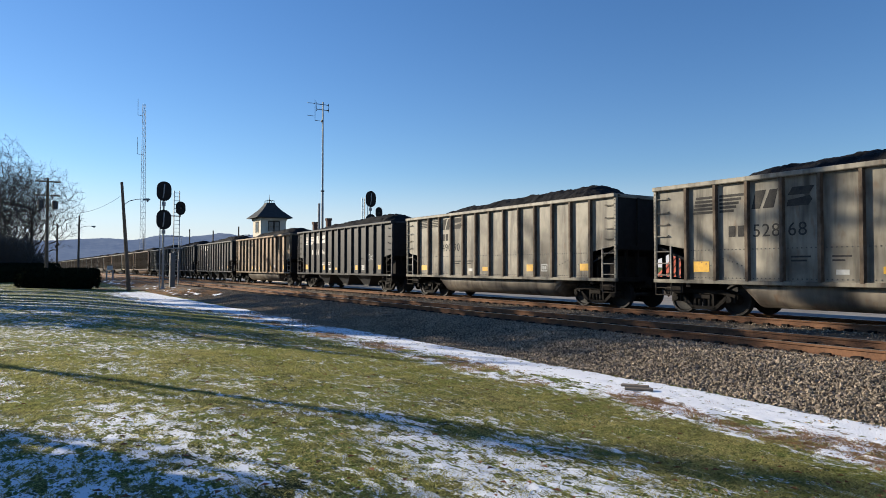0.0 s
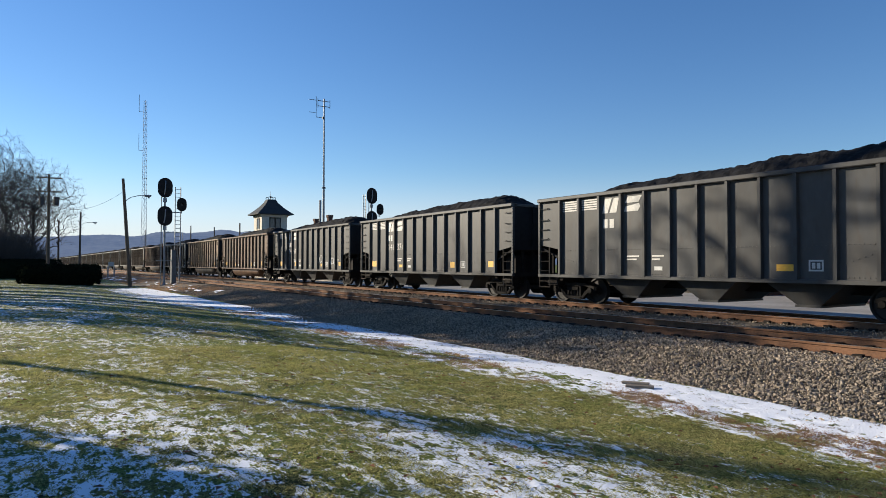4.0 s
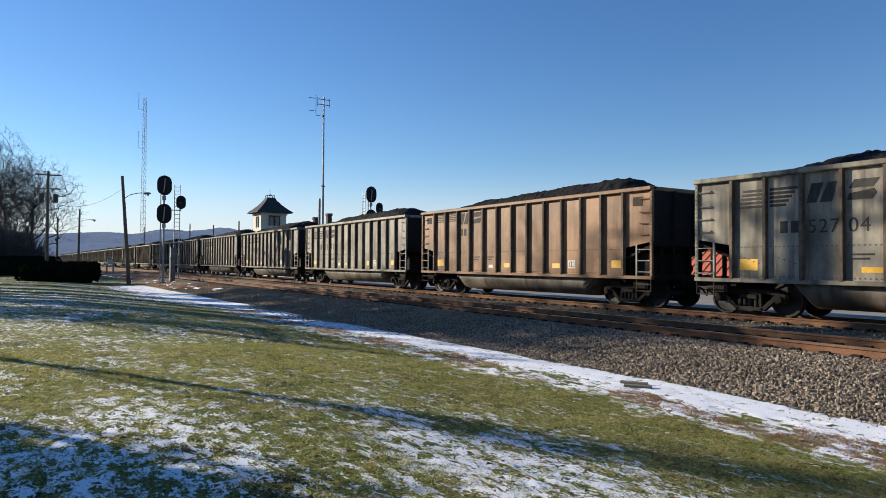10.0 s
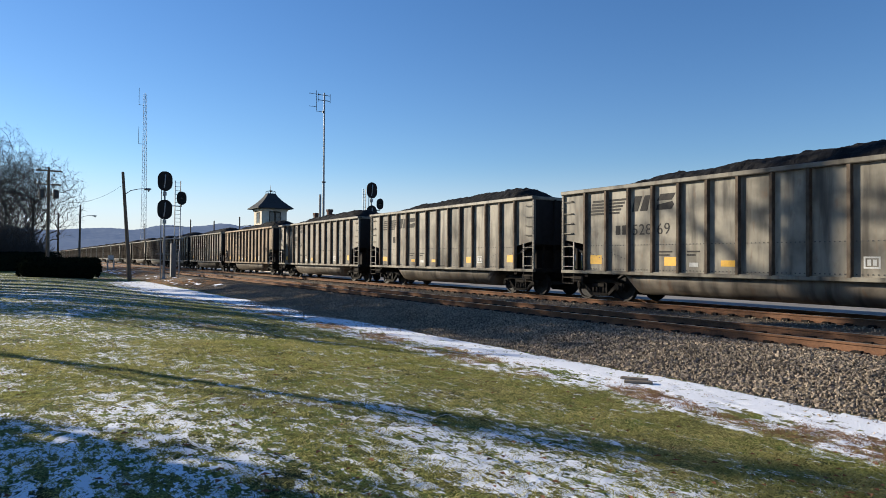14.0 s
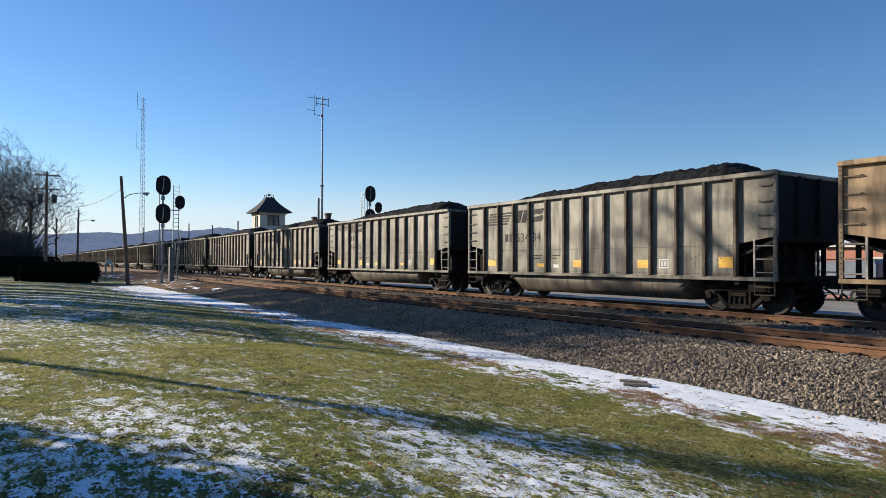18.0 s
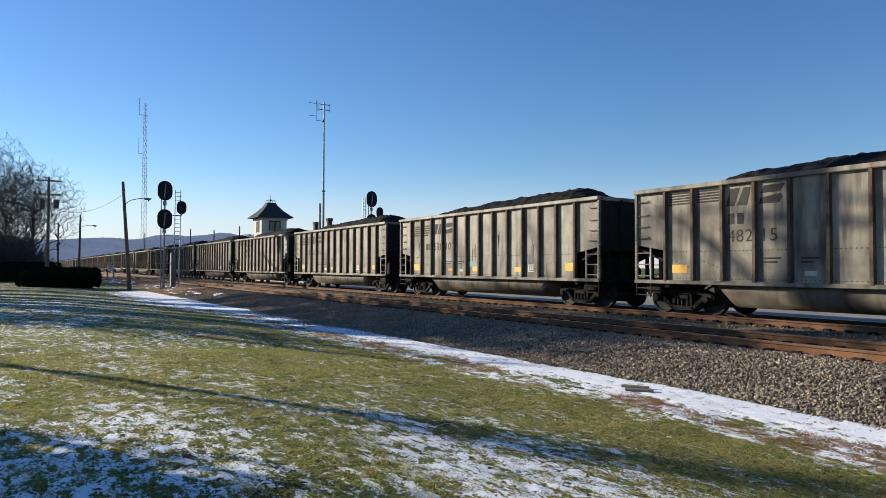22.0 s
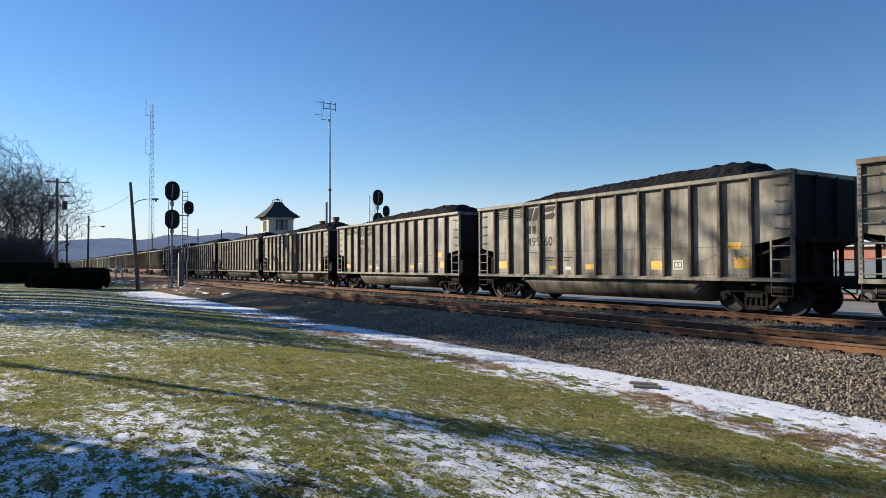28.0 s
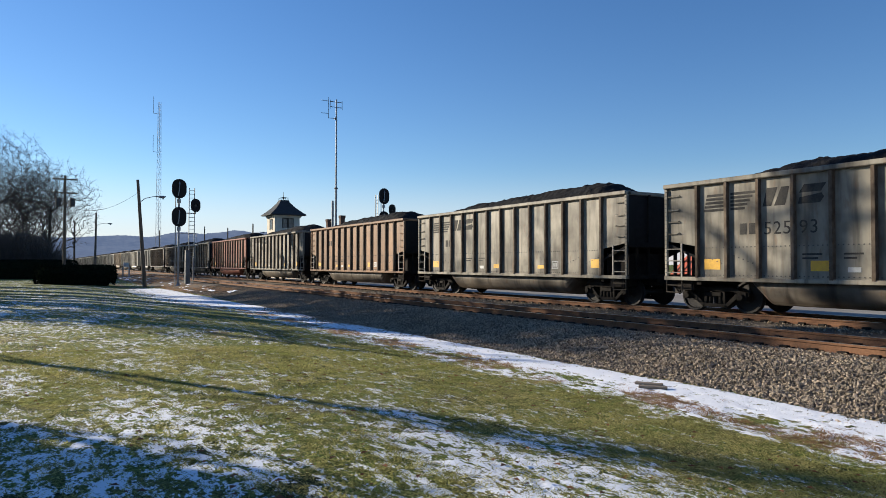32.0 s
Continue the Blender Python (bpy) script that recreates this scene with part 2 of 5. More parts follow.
# ---- mesh tools ----
class Build:
    """Collects vertices and faces, then gives one mesh."""

    def __init__(self):
        self.v, self.f = [], []

    def box(self, x0, x1, y0, y1, z0, z1, m=None):
        i = len(self.v)
        pts = [(x, y, z) for z in (z0, z1) for x, y in ((x0, y0), (x1, y0), (x1, y1), (x0, y1))]
        self.v += [tuple(m @ Vector(p)) for p in pts] if m else pts
        self.f += [tuple(i + k for k in q) for q in ((3, 2, 1, 0), (4, 5, 6, 7), (0, 1, 5, 4), (1, 2, 6, 5), (2, 3, 7, 6), (3, 0, 4, 7))]
        return self

    def tube(self, p, q, r, r2=None, sides=8, caps=True):
        p, q = Vector(p), Vector(q)
        r2 = r if r2 is None else r2
        d = (q - p).normalized()
        u = d.orthogonal().normalized()
        w = d.cross(u)
        i = len(self.v)
        for c, rad in ((p, r), (q, r2)):
            for k in range(sides):
                a = 2 * math.pi * k / sides
                self.v.append(tuple(c + (u * math.cos(a) + w * math.sin(a)) * rad))
        self.f += [(i + k, i + (k + 1) % sides, i + sides + (k + 1) % sides, i + sides + k) for k in range(sides)]
        if caps:
            self.f += [tuple(i + k for k in reversed(range(sides))), tuple(i + sides + k for k in range(sides))]
        return self

    def rod(self, pts, r, sides=6):
        for a, b in zip(pts, pts[1:]):
            self.tube(a, b, r, sides=sides)
        return self

    def pipe(self, pts, r, sides=6):
        """One unbroken round bar along a line of points."""
        pts = [Vector(p) for p in pts]
        i, n = len(self.v), len(pts)
        for j, p in enumerate(pts):
            d = (pts[min(j + 1, n - 1)] - pts[max(j - 1, 0)]).normalized()
            u = d.cross(Vector((0, 0, 1)) if abs(d.z) < 0.9 else Vector((1, 0, 0))).normalized()
            w = d.cross(u)
            self.v += [tuple(p + (u * math.cos(2 * math.pi * k / sides) + w * math.sin(2 * math.pi * k / sides)) * r) for k in range(sides)]
        for j in range(n - 1):
            o = i + j * sides
            self.f += [(o + k, o + (k + 1) % sides, o + sides + (k + 1) % sides, o + sides + k) for k in range(sides)]
        return self

    def prism(self, outline, axis, a, b):
        """An outline in the two other axes, drawn out along axis from a to b."""
        i, n = len(self.v), len(outline)
        for c in (a, b):
            for s, t in outline:
                self.v.append({"x": (c, s, t), "y": (s, c, t), "z": (s, t, c)}[axis])
        self.f += [(i + k, i + (k + 1) % n, i + n + (k + 1) % n, i + n + k) for k in range(n)]
        self.f += [tuple(i + k for k in reversed(range(n))), tuple(i + n + k for k in range(n))]
        return self

    def lathe(self, profile, centre, axis="x", sides=20):
        """Rings of (offset along the axis, radius) round an axis through centre."""
        i, c = len(self.v), Vector(centre)
        for off, r in profile:
            for k in range(sides):
                a = 2 * math.pi * k / sides
                s, t = r * math.cos(a), r * math.sin(a)
                self.v.append(tuple(c + Vector({"x": (off, s, t), "y": (s, off, t), "z": (s, t, off)}[axis])))
        for j in range(len(profile) - 1):
            o = i + j * sides
            self.f += [(o + k, o + (k + 1) % sides, o + sides + (k + 1) % sides, o + sides + k) for k in range(sides)]
        e = i + (len(profile) - 1) * sides
        self.f += [tuple(i + k for k in reversed(range(sides))), tuple(e + k for k in range(sides))]
        return self

    def mesh(self, name, smooth=False, bevel=0.0):
        me = bpy.data.meshes.new(name)
        me.from_pydata(self.v, [], self.f)
        bm = bmesh.new()
        bm.from_mesh(me)
        bmesh.ops.recalc_face_normals(bm, faces=bm.faces)
        if bevel:
            bmesh.ops.bevel(bm, geom=[e for e in bm.edges if len(e.link_faces) == 2 and e.calc_face_angle() > 0.6],
                            offset=bevel, segments=1, affect="EDGES", profile=0.5)
        if smooth:
            for face in bm.faces:
                face.smooth = True
        bm.to_mesh(me)
        bm.free()
        return me


def part(name, data, material, parent, label="", m=None):
    """One mesh object under a thing or under a part; the mesh may be shared, the material is the object's own."""
    me = data.mesh(name) if isinstance(data, Build) else data
    if not me.materials:
        me.materials.append(material)
    ob = new(name, me)
    ob.material_slots[0].link = "OBJECT"
    ob.material_slots[0].material = material
    ob.parent = parent
    if m:
        ob.matrix_basis = m
    return tagged(ob, label)


def thing(name, m, label, category, group="", kind=""):
    ob = new(name)
    ob.empty_display_size = 0.2
    ob.matrix_basis = m
    return tagged(ob, label, category, group, kind)


def single(name, data, material, label, category, m=None, group="", kind=""):
    ob = part(name, data, material, None, "", m)
    return tagged(ob, label, category, group, kind)


def smooth01(a, b, x):
    t = min(1.0, max(0.0, (x - a) / (b - a)))
    return t * t * (3 - 2 * t)


# ---- ground: lawn, ditch with snow, far plain ----
def ground_z(x, y):
    """Height of lawn and verge; the ballast lies on top of it."""
    z = -0.20 - 0.35 * smooth01(1.0, 8.2, x) + 0.02 * math.sin(x * 0.7 + y * 0.21) * smooth01(40, 20, y)
    z -= 0.10 * smooth01(15, 60, y) * smooth01(9.5, 5, x)
    return z + 0.03 * noise.noise(Vector((x * 0.35, y * 0.35, 3.0)))


def lane_shift(y):
    """The snow lane wanders and swings towards the lawn far off."""
    wob = 0.24 * noise.noise(Vector((y * 0.55, 7.7, 0.0))) + 0.16 * noise.noise(Vector((y * 2.1, 3.7, 0.0)))
    return wob - 1.5 * smooth01(24, 38, y)


def snow_at(x, y):
    """How much of the ground is snow: thin and mottled on the lawn, a closed lane along the ballast."""
    big = noise.noise(Vector((x * 0.8, y * 0.36, 1.7)))
    mid = noise.noise(Vector((x * 2.1, y * 1.3, 5.1)))
    fine = noise.noise(Vector((x * 7.5, y * 3.2, 9.2)))
    tiny = noise.noise(Vector((x * 19.0, y * 8.0, 2.2)))
    v = -0.36 + 0.22 * big + 0.26 * mid + 0.30 * fine + 0.20 * tiny
    v += 0.30 * smooth01(2.5, 1.0, x) * smooth01(9.5, 7.2, y)
    v += 0.06 * smooth01(3.2, 1.4, x) * smooth01(8.0, 10.0, y) * smooth01(18, 12, y)
    v += 0.26 * smooth01(2.0, 2.6, x) * smooth01(4.1, 3.5, x) * smooth01(9.2, 7.4, y)
    v += 0.30 * smooth01(2.6, 3.3, x) * smooth01(5.1, 4.4, x) * smooth01(6.1, 5.2, y)
    v += 0.17 * smooth01(3.6, 0.6, x) * smooth01(16, 20, y) * smooth01(40, 30, y)
    v -= 0.12 * smooth01(34, 42, y)
    v = min(v, 0.02 + 0.3 * fine) - 0.10 * smooth01(4.7, 5.4, x)
    off = lane_shift(y)
    core = smooth01(7.60 + off, 8.0 + off, x)
    strip = smooth01(6.35 + off, 7.0 + off, x)
    ends = 0.9 * smooth01(54, 60, y)
    v = max(v, -0.75 + 1.1 * core + 0.35 * fine + 0.3 * tiny + 0.2 * mid - ends, -0.64 + 0.56 * strip + 0.5 * fine + 0.5 * mid + 0.35 * tiny - ends)
    return v - 1.6 * smooth01(8.72 + 0.2 * off, 9.0 + 0.2 * off, x + 0.12 * mid)


def ground_material():
    m = bpy.data.materials.new("winter_lawn")
    m.use_nodes = True
    n, l = m.node_tree.nodes, m.node_tree.links
    b = n["Principled BSDF"]
    b.inputs["Roughness"].default_value = 0.9
    b.inputs["Specular IOR Level"].default_value = 0.1
    at = n.new("ShaderNodeAttribute")
    at.attribute_name = "snow"
    geo = n.new("ShaderNodeNewGeometry")

    def noise_of(scale, detail, stretch=(1, 1, 1)):
        mp = n.new("ShaderNodeMapping")
        mp.inputs["Scale"].default_value = stretch
        t = n.new("ShaderNodeTexNoise")
        t.inputs["Scale"].default_value, t.inputs["Detail"].default_value = scale, detail
        l.new(geo.outputs["Position"], mp.inputs[0])
        l.new(mp.outputs[0], t.inputs[0])
        return t.outputs[0]

    g = n.new("ShaderNodeValToRGB")
    g.color_ramp.elements[0].position, g.color_ramp.elements[1].position = 0.36, 0.66
    g.color_ramp.elements[0].color, g.color_ramp.elements[1].color = (0.040, 0.050, 0.015, 1), (0.165, 0.155, 0.055, 1)
    mid = g.color_ramp.elements.new(0.5)
    mid.color = (0.145, 0.185, 0.042, 1)
    l.new(noise_of(1.1, 6), g.inputs[0])
    dk = n.new("ShaderNodeMix")
    dk.data_type, dk.blend_type = "RGBA", "MULTIPLY"
    dk.inputs[0].default_value = 0.75
    gr = n.new("ShaderNodeValToRGB")
    gr.color_ramp.elements[0].position, gr.color_ramp.elements[1].position = 0.35, 0.62
    gr.color_ramp.elements[0].color, gr.color_ramp.elements[1].color = (0.08, 0.08, 0.07, 1), (1.3, 1.3, 1.2, 1)
    l.new(noise_of(38, 4), gr.inputs[0])
    l.new(g.outputs[0], dk.inputs[6])
    l.new(gr.outputs[0], dk.inputs[7])
    brown = n.new("ShaderNodeMix")
    brown.data_type = "RGBA"
    brown.inputs[7].default_value = (0.18, 0.12, 0.075, 1)
    at2 = n.new("ShaderNodeAttribute")
    at2.attribute_name = "dead"
    l.new(at2.outputs["Fac"], brown.inputs[0])
    l.new(dk.outputs[2], brown.inputs[6])
    mix = n.new("ShaderNodeMix")
    mix.data_type = "RGBA"
    mix.inputs[7].default_value = (0.80, 0.82, 0.86, 1)
    edge = n.new("ShaderNodeMath")
    edge.operation = "MULTIPLY_ADD"
    edge.inputs[1].default_value = 2.4
    l.new(noise_of(10, 4, (1, 0.5, 1)), edge.inputs[0])
    l.new(at.outputs["Fac"], edge.inputs[2])
    edge2 = n.new("ShaderNodeMath")
    edge2.operation = "MULTIPLY_ADD"
    edge2.inputs[1].default_value = 1.8
    l.new(noise_of(38, 4, (1, 0.5, 1)), edge2.inputs[0])
    l.new(edge.outputs[0], edge2.inputs[2])
    mr = n.new("ShaderNodeMapRange")
    mr.inputs[1].default_value, mr.inputs[2].default_value = 1.94, 2.08
    l.new(edge2.outputs[0], mr.inputs[0])
    l.new(mr.outputs[0], mix.inputs[0])
    l.new(brown.outputs[2], mix.inputs[6])
    l.new(mix.outputs[2], b.inputs["Base Color"])
    bn = n.new("ShaderNodeBump")
    bn.inputs["Strength"].default_value, bn.inputs["Distance"].default_value = 0.5, 0.02
    l.new(noise_of(34, 5), bn.inputs["Height"])
    l.new(bn.outputs[0], b.inputs["Normal"])
    return m


def spaced(a, b, first, grow):
    out, step = [a], first
    while out[-1] < b:
        out.append(out[-1] + step)
        step *= grow
    out[-1] = b
    return out


def build_ground():
    xs = [-3000.0, -900.0, -300.0, -100.0, -60.0, -45.0, -30.0] + [-24 + 0.5 * i for i in range(28)] + [-10 + 0.25 * i for i in range(28)] + [-3 + 0.065 * i for i in range(206)] + [10.6, 12.0, 16.0, 20.0, 24.0, 30.0, 40.0, 60.0, 100.0, 300.0, 900.0, 3000.0]
    ys = [-3000.0, -300.0, -100.0, -60.0, -40.0] + [-30 + 0.5 * i for i in range(40)] + [-10 + 0.2 * i for i in range(60)] + spaced(2.0, 60.0, 0.05, 1.0075) + [66, 74, 84, 96, 110, 130, 160, 220, 320, 500, 900, 1600, 3500.0]
    nx, ny = len(xs), len(ys)
    verts, snow, dead = [], [], []
    for y in ys:
        for x in xs:
            near = -45 <= x <= 10.4 and -60 <= y <= 70
            s = snow_at(x, y) if near else (-0.9 if x > 19 else -0.5 + 0.35 * noise.noise(Vector((x * 0.15, y * 0.05, 0))))
            z = ground_z(min(max(x, -3), 10.4), min(max(y, 0), 60))
            if x > 15:
                z = -0.55
            verts.append((x, y, z + (0.018 * smooth01(0.0, 0.3, s) + 0.010 * noise.noise(Vector((x * 9, y * 9, 4.0))) if near else 0)))
            snow.append(s)
            off = lane_shift(y) * 0.8
            d = smooth01(6.8, 7.3, x - off) * smooth01(8.2, 7.85, x - off) * smooth01(-0.25, 0.2, noise.noise(Vector((x * 1.1, y * 0.6, 11.0))))
            dead.append(max(d, 0.5 * smooth01(0.25, 0.6, noise.noise(Vector((x * 0.9, y * 0.6, 21.0))))) if near else 0.0)
    faces = [(j * nx + i, j * nx + i + 1, (j + 1) * nx + i + 1, (j + 1) * nx + i) for j in range(ny - 1) for i in range(nx - 1)]
    me = bpy.data.meshes.new("ground")
    me.from_pydata(verts, [], faces)
    for name, vals in (("snow", snow), ("dead", dead)):
        a = me.attributes.new(name, "FLOAT", "POINT")
        a.data.foreach_set("value", np.array(vals, dtype=np.float32))
    me.polygons.foreach_set("use_smooth", [True] * len(faces))
    single("ground", me, ground_material(), "winter lawn with thin patches of melting snow", "ground", kind="structure")


build_ground()


# ---- the railway: ballast bed, ties, rails ----
NEAR_TRACK, TRAIN_TRACK, HALF_GAUGE = 12.85, 17.95, 0.755
TIE_TOP = -0.185


def ballast_z(x):
    """Cross-section of the ballast under both tracks."""
    if x < 11.15:
        return -0.60 + 0.41 * smooth01(8.2, 11.2, x)
    if x > 19.8:
        return -0.19 - 0.44 * smooth01(19.8, 21.5, x)
    return -0.19 - 0.07 * smooth01(14.3, 15.3, x) * smooth01(16.6, 15.6, x)


def build_ballast():
    xs = [8.5 + 0.1 * i for i in range(131)]
    ys = [-520.0, -300.0, -150.0, -80.0] + spaced(-40.0, 1000.0, 0.8, 1.03)
    v = [(x, y, ballast_z(x) + 0.02 * noise.noise(Vector((x * 2.0, y * 2.0, 0)))) for y in ys for x in xs]
    nx = len(xs)
    f = [(j * nx + i, j * nx + i + 1, (j + 1) * nx + i + 1, (j + 1) * nx + i) for j in range(len(ys) - 1) for i in range(nx - 1)]
    me = bpy.data.meshes.new("ballast_bed")
    me.from_pydata(v, [], f)
    single("ballast_bed", me, M_BED, "crushed grey-brown stone bed under two tracks", "ballast", kind="structure")


def build_stones(name, material, label, areas, seed):
    """Loose stones strewn over the areas, one mesh."""
    rnd = np.random.RandomState(seed)
    shape = np.array([(1, 0, 0.1), (-1, 0.1, -0.1), (0.1, 1, 0), (-0.2, -1, 0.1), (0.1, 0.2, 0.8), (0, -0.1, -0.8)])
    tri = np.array([(0, 2, 4), (2, 1, 4), (1, 3, 4), (3, 0, 4), (2, 0, 5), (1, 2, 5), (3, 1, 5), (0, 3, 5)])
    places = []

    def strew(count, x0, x1, y0, y1, skew=1.0):
        xx = x0 + (x1 - x0) * rnd.rand(count)
        yy = y0 + (y1 - y0) * rnd.rand(count) ** skew
        places.extend(zip(xx, yy))

    for area in areas:
        strew(*area)
    n = len(places)
    size = 0.012 + 0.023 * rnd.rand(n) ** 1.3
    co = np.zeros((n, 6, 3))
    q = rnd.randn(n, 4)
    q /= np.linalg.norm(q, axis=1, keepdims=True)
    w, x, y, z = q.T
    rot = np.stack([np.stack([1 - 2 * (y * y + z * z), 2 * (x * y - z * w), 2 * (x * z + y * w)], 1),
                    np.stack([2 * (x * y + z * w), 1 - 2 * (x * x + z * z), 2 * (y * z - x * w)], 1),
                    np.stack([2 * (x * z - y * w), 2 * (y * z + x * w), 1 - 2 * (x * x + y * y)], 1)], 1)
    local = shape[None] * (1 + 0.5 * (rnd.rand(n, 6, 1) - 0.5)) * (np.array([1.2, 0.9, 0.8]) * (1 + 0.4 * (rnd.rand(n, 1, 3) - 0.5)))
    co = np.einsum("nij,nkj->nki", rot, local) * size[:, None, None]
    base = np.array([(px, py, max(ballast_z(px), -0.57) + 0.008 + 0.018 * rnd.rand()) for px, py in places])
    co += base[:, None, :]
    faces = (tri[None] + 6 * np.arange(n)[:, None, None]).reshape(-1, 3)
    me = bpy.data.meshes.new(name)
    me.from_pydata(co.reshape(-1, 3).tolist(), [], faces.tolist())
    single(name, me, material, label, "gravel", kind="stuff")


def rail_mesh(name, y0, y1):
    """Flat-bottomed rail: foot, web and head."""
    side = [(-0.076, TIE_TOP), (0.076, TIE_TOP), (0.076, TIE_TOP + 0.012), (0.012, TIE_TOP + 0.035), (0.009, -0.05), (0.036, -0.042),
            (0.037, -0.008), (0.030, -0.002), (-0.030, -0.002), (-0.037, -0.008), (-0.036, -0.042), (-0.009, -0.05), (-0.012, TIE_TOP + 0.035), (-0.076, TIE_TOP + 0.012)]
    return Build().prism(side, "y", y0, y1).mesh(name)


def build_track(name, cx, label):
    track = thing(name, pose(cx, 0, 0), label, "railway track", "the two tracks", "structure")
    for s in (-1, 1):
        rail = part("rail", rail_mesh("rail", -520, 1000), M_RAILSIDE, track, "rust-brown steel rail with a polished top", pose(s * HALF_GAUGE, 0, 0))
        part("running_surface", Build().box(-0.028, 0.028, -520, 1000, -0.004, 0.0), M_RAILTOP, rail, "polished steel running surface")
    tie = Build().box(-1.3, 1.3, -0.115, 0.115, -0.36, TIE_TOP - 0.012).mesh("tie", bevel=0.012)
    plate = Build()
    for s in (-1, 1):
        c = s * HALF_GAUGE
        plate.box(c - 0.18, c + 0.18, -0.09, 0.09, TIE_TOP - 0.012, TIE_TOP + 0.004)
        for dx, dy in ((-0.10, 0.05), (0.10, -0.05), (-0.10, -0.05), (0.10, 0.05), (-0.15, 0.06), (0.15, -0.06)):
            plate.box(c + dx - 0.016, c + dx + 0.016, dy - 0.016, dy + 0.016, TIE_TOP, TIE_TOP + 0.035)
        for dy in (-0.13, 0.13):
            plate.box(c - 0.07, c + 0.07, dy - 0.02, dy + 0.02, TIE_TOP - 0.05, TIE_TOP + 0.03)
        plate.box(c - 0.175, c - 0.06, -0.075, 0.075, TIE_TOP - 0.012, TIE_TOP + 0.058)
    plate = plate.mesh("tie_plate")
    rnd = random.Random(3)
    for k in range(160):
        y = 1.0 + 0.53 * k
        t = part("tie", tie, M_TIE, track, "", pose(rnd.uniform(-0.05, 0.05), y, rnd.uniform(-0.008, 0.004), 0, 0, rnd.uniform(-0.8, 0.8)))
        if k < 130:
            part("tie_plate", plate, M_UNDER, track, "", pose(0, y, 0))


# ---- coal cars ----
LENGTH, BODY, TOP, SILL = 15.385, 13.86, 3.80, 1.02
HALF, WIDE, BAY = BODY / 2, 1.50, 1.17
MESH = {}
RIBS = [-(HALF - BAY) + (BODY - 2 * BAY) * i / 12 for i in range(13)]


def once(key, make):
    if key not in MESH:
        MESH[key] = make()
    return MESH[key]


def heap(seed):
    """A heap of coal that rises over the top of the body."""
    b = Build()
    nx, ny = 26, 200
    for j in range(ny):
        y = -HALF + 0.12 + (BODY - 0.24) * j / (ny - 1)
        for i in range(nx):
            x = -WIDE + 0.1 + (2 * WIDE - 0.2) * i / (nx - 1)
            ends = min(smooth01(-HALF + 0.3, -HALF + 2.2, y), smooth01(HALF - 0.4, HALF - 3.6, y))
            crest = (0.25 + 0.20 * smooth01(HALF - 1.5, -HALF + 3.8, y)) * ends
            across = max(0.0, 1 - (abs(x) / (WIDE - 0.08)) ** 2.2)
            z = TOP - 0.22 + 0.16 * ends + (crest + 0.14 * ends) * across
            z += (0.07 * noise.noise(Vector((x * 1.3, y * 1.0, seed * 7.0))) + 0.05 * noise.noise(Vector((x * 4, y * 4, seed * 3.0))) + 0.016 * noise.noise(Vector((x * 9, y * 9, seed * 5.0)))) * (0.3 + ends)
            b.v.append((x, y, z))
    for j in range(ny - 1):
        for i in range(nx - 1):
            o = j * nx + i
            b.f.append((o, o + 1, o + nx + 1, o + nx))
    me = b.mesh("coal")
    if me.polygons[0].normal.z < 0:
        me.flip_normals()
    return me


def wheelset_mesh():
    b = Build()
    for s in (-1, 1):
        prof = [(-0.07, 0.30), (-0.07, 0.475), (-0.045, 0.480), (-0.04, 0.455), (0.055, 0.448), (0.055, 0.40), (0.01, 0.37), (0.0, 0.16), (0.05, 0.13), (0.06, 0.10)]
        b.lathe([(s * (0.755 + o), r) for o, r in prof], (0, 0, 0), "x", 24)
    b.tube((-1.0, 0, 0), (1.0, 0, 0), 0.075, sides=10)
    return b.mesh("wheelset")


def side_frame_mesh(s):
    """Cast truck side frame with its window, bolster spring group and journal ends."""
    x0, x1 = (0.94, 1.08)
    b = Build()
    p = lambda outline: b.prism(outline, "x", s * x0, s * x1)
    p([(-1.10, 0.58), (-0.62, 0.72), (0.62, 0.72), (1.10, 0.58), (1.10, 0.46), (0.60, 0.60), (-0.60, 0.60), (-1.10, 0.46)])
    p([(-0.86, 0.52), (-0.70, 0.56), (-0.28, 0.18), (-0.40, 0.14)])
    p([(0.86, 0.52), (0.70, 0.56), (0.28, 0.18), (0.40, 0.14)])
    p([(-0.42, 0.14), (0.42, 0.14), (0.38, 0.25), (-0.38, 0.25)])
    p([(-0.36, 0.25), (-0.27, 0.25), (-0.23, 0.60), (-0.34, 0.60)])
    p([(0.36, 0.25), (0.27, 0.25), (0.23, 0.60), (0.34, 0.60)])
    for k in (-0.16, 0, 0.16):
        b.tube((s * 1.01, k, 0.25), (s * 1.01, k, 0.47), 0.065, sides=8)
    b.box(min(s * 0.9, s * 1.12), max(s * 0.9, s * 1.12), -0.24, 0.24, 0.46, 0.58)
    for k in (-0.89, 0.89):
        b.box(min(s * 0.93, s * 1.11), max(s * 0.93, s * 1.11), k - 0.15, k + 0.15, 0.36, 0.60)
        b.tube((s * 1.08, k, 0.457), (s * 1.19, k, 0.457), 0.10, 0.085, sides=12)
    return b.mesh("side_frame", bevel=0.012)


LADDER_Y = {e: (e * (HALF - 0.62), e * (HALF - 0.06)) for e in (-1, 1)}


def stile_mesh(s, e):
    """Upright of the ladder between the sill and the side panel."""
    b = Build()
    x = s * (WIDE + 0.055)
    ya, yb = LADDER_Y[e]
    b.box(x - 0.022, x + 0.022, ya - 0.026, ya + 0.026, SILL - 0.02, 2.0)
    return b.mesh("stile")


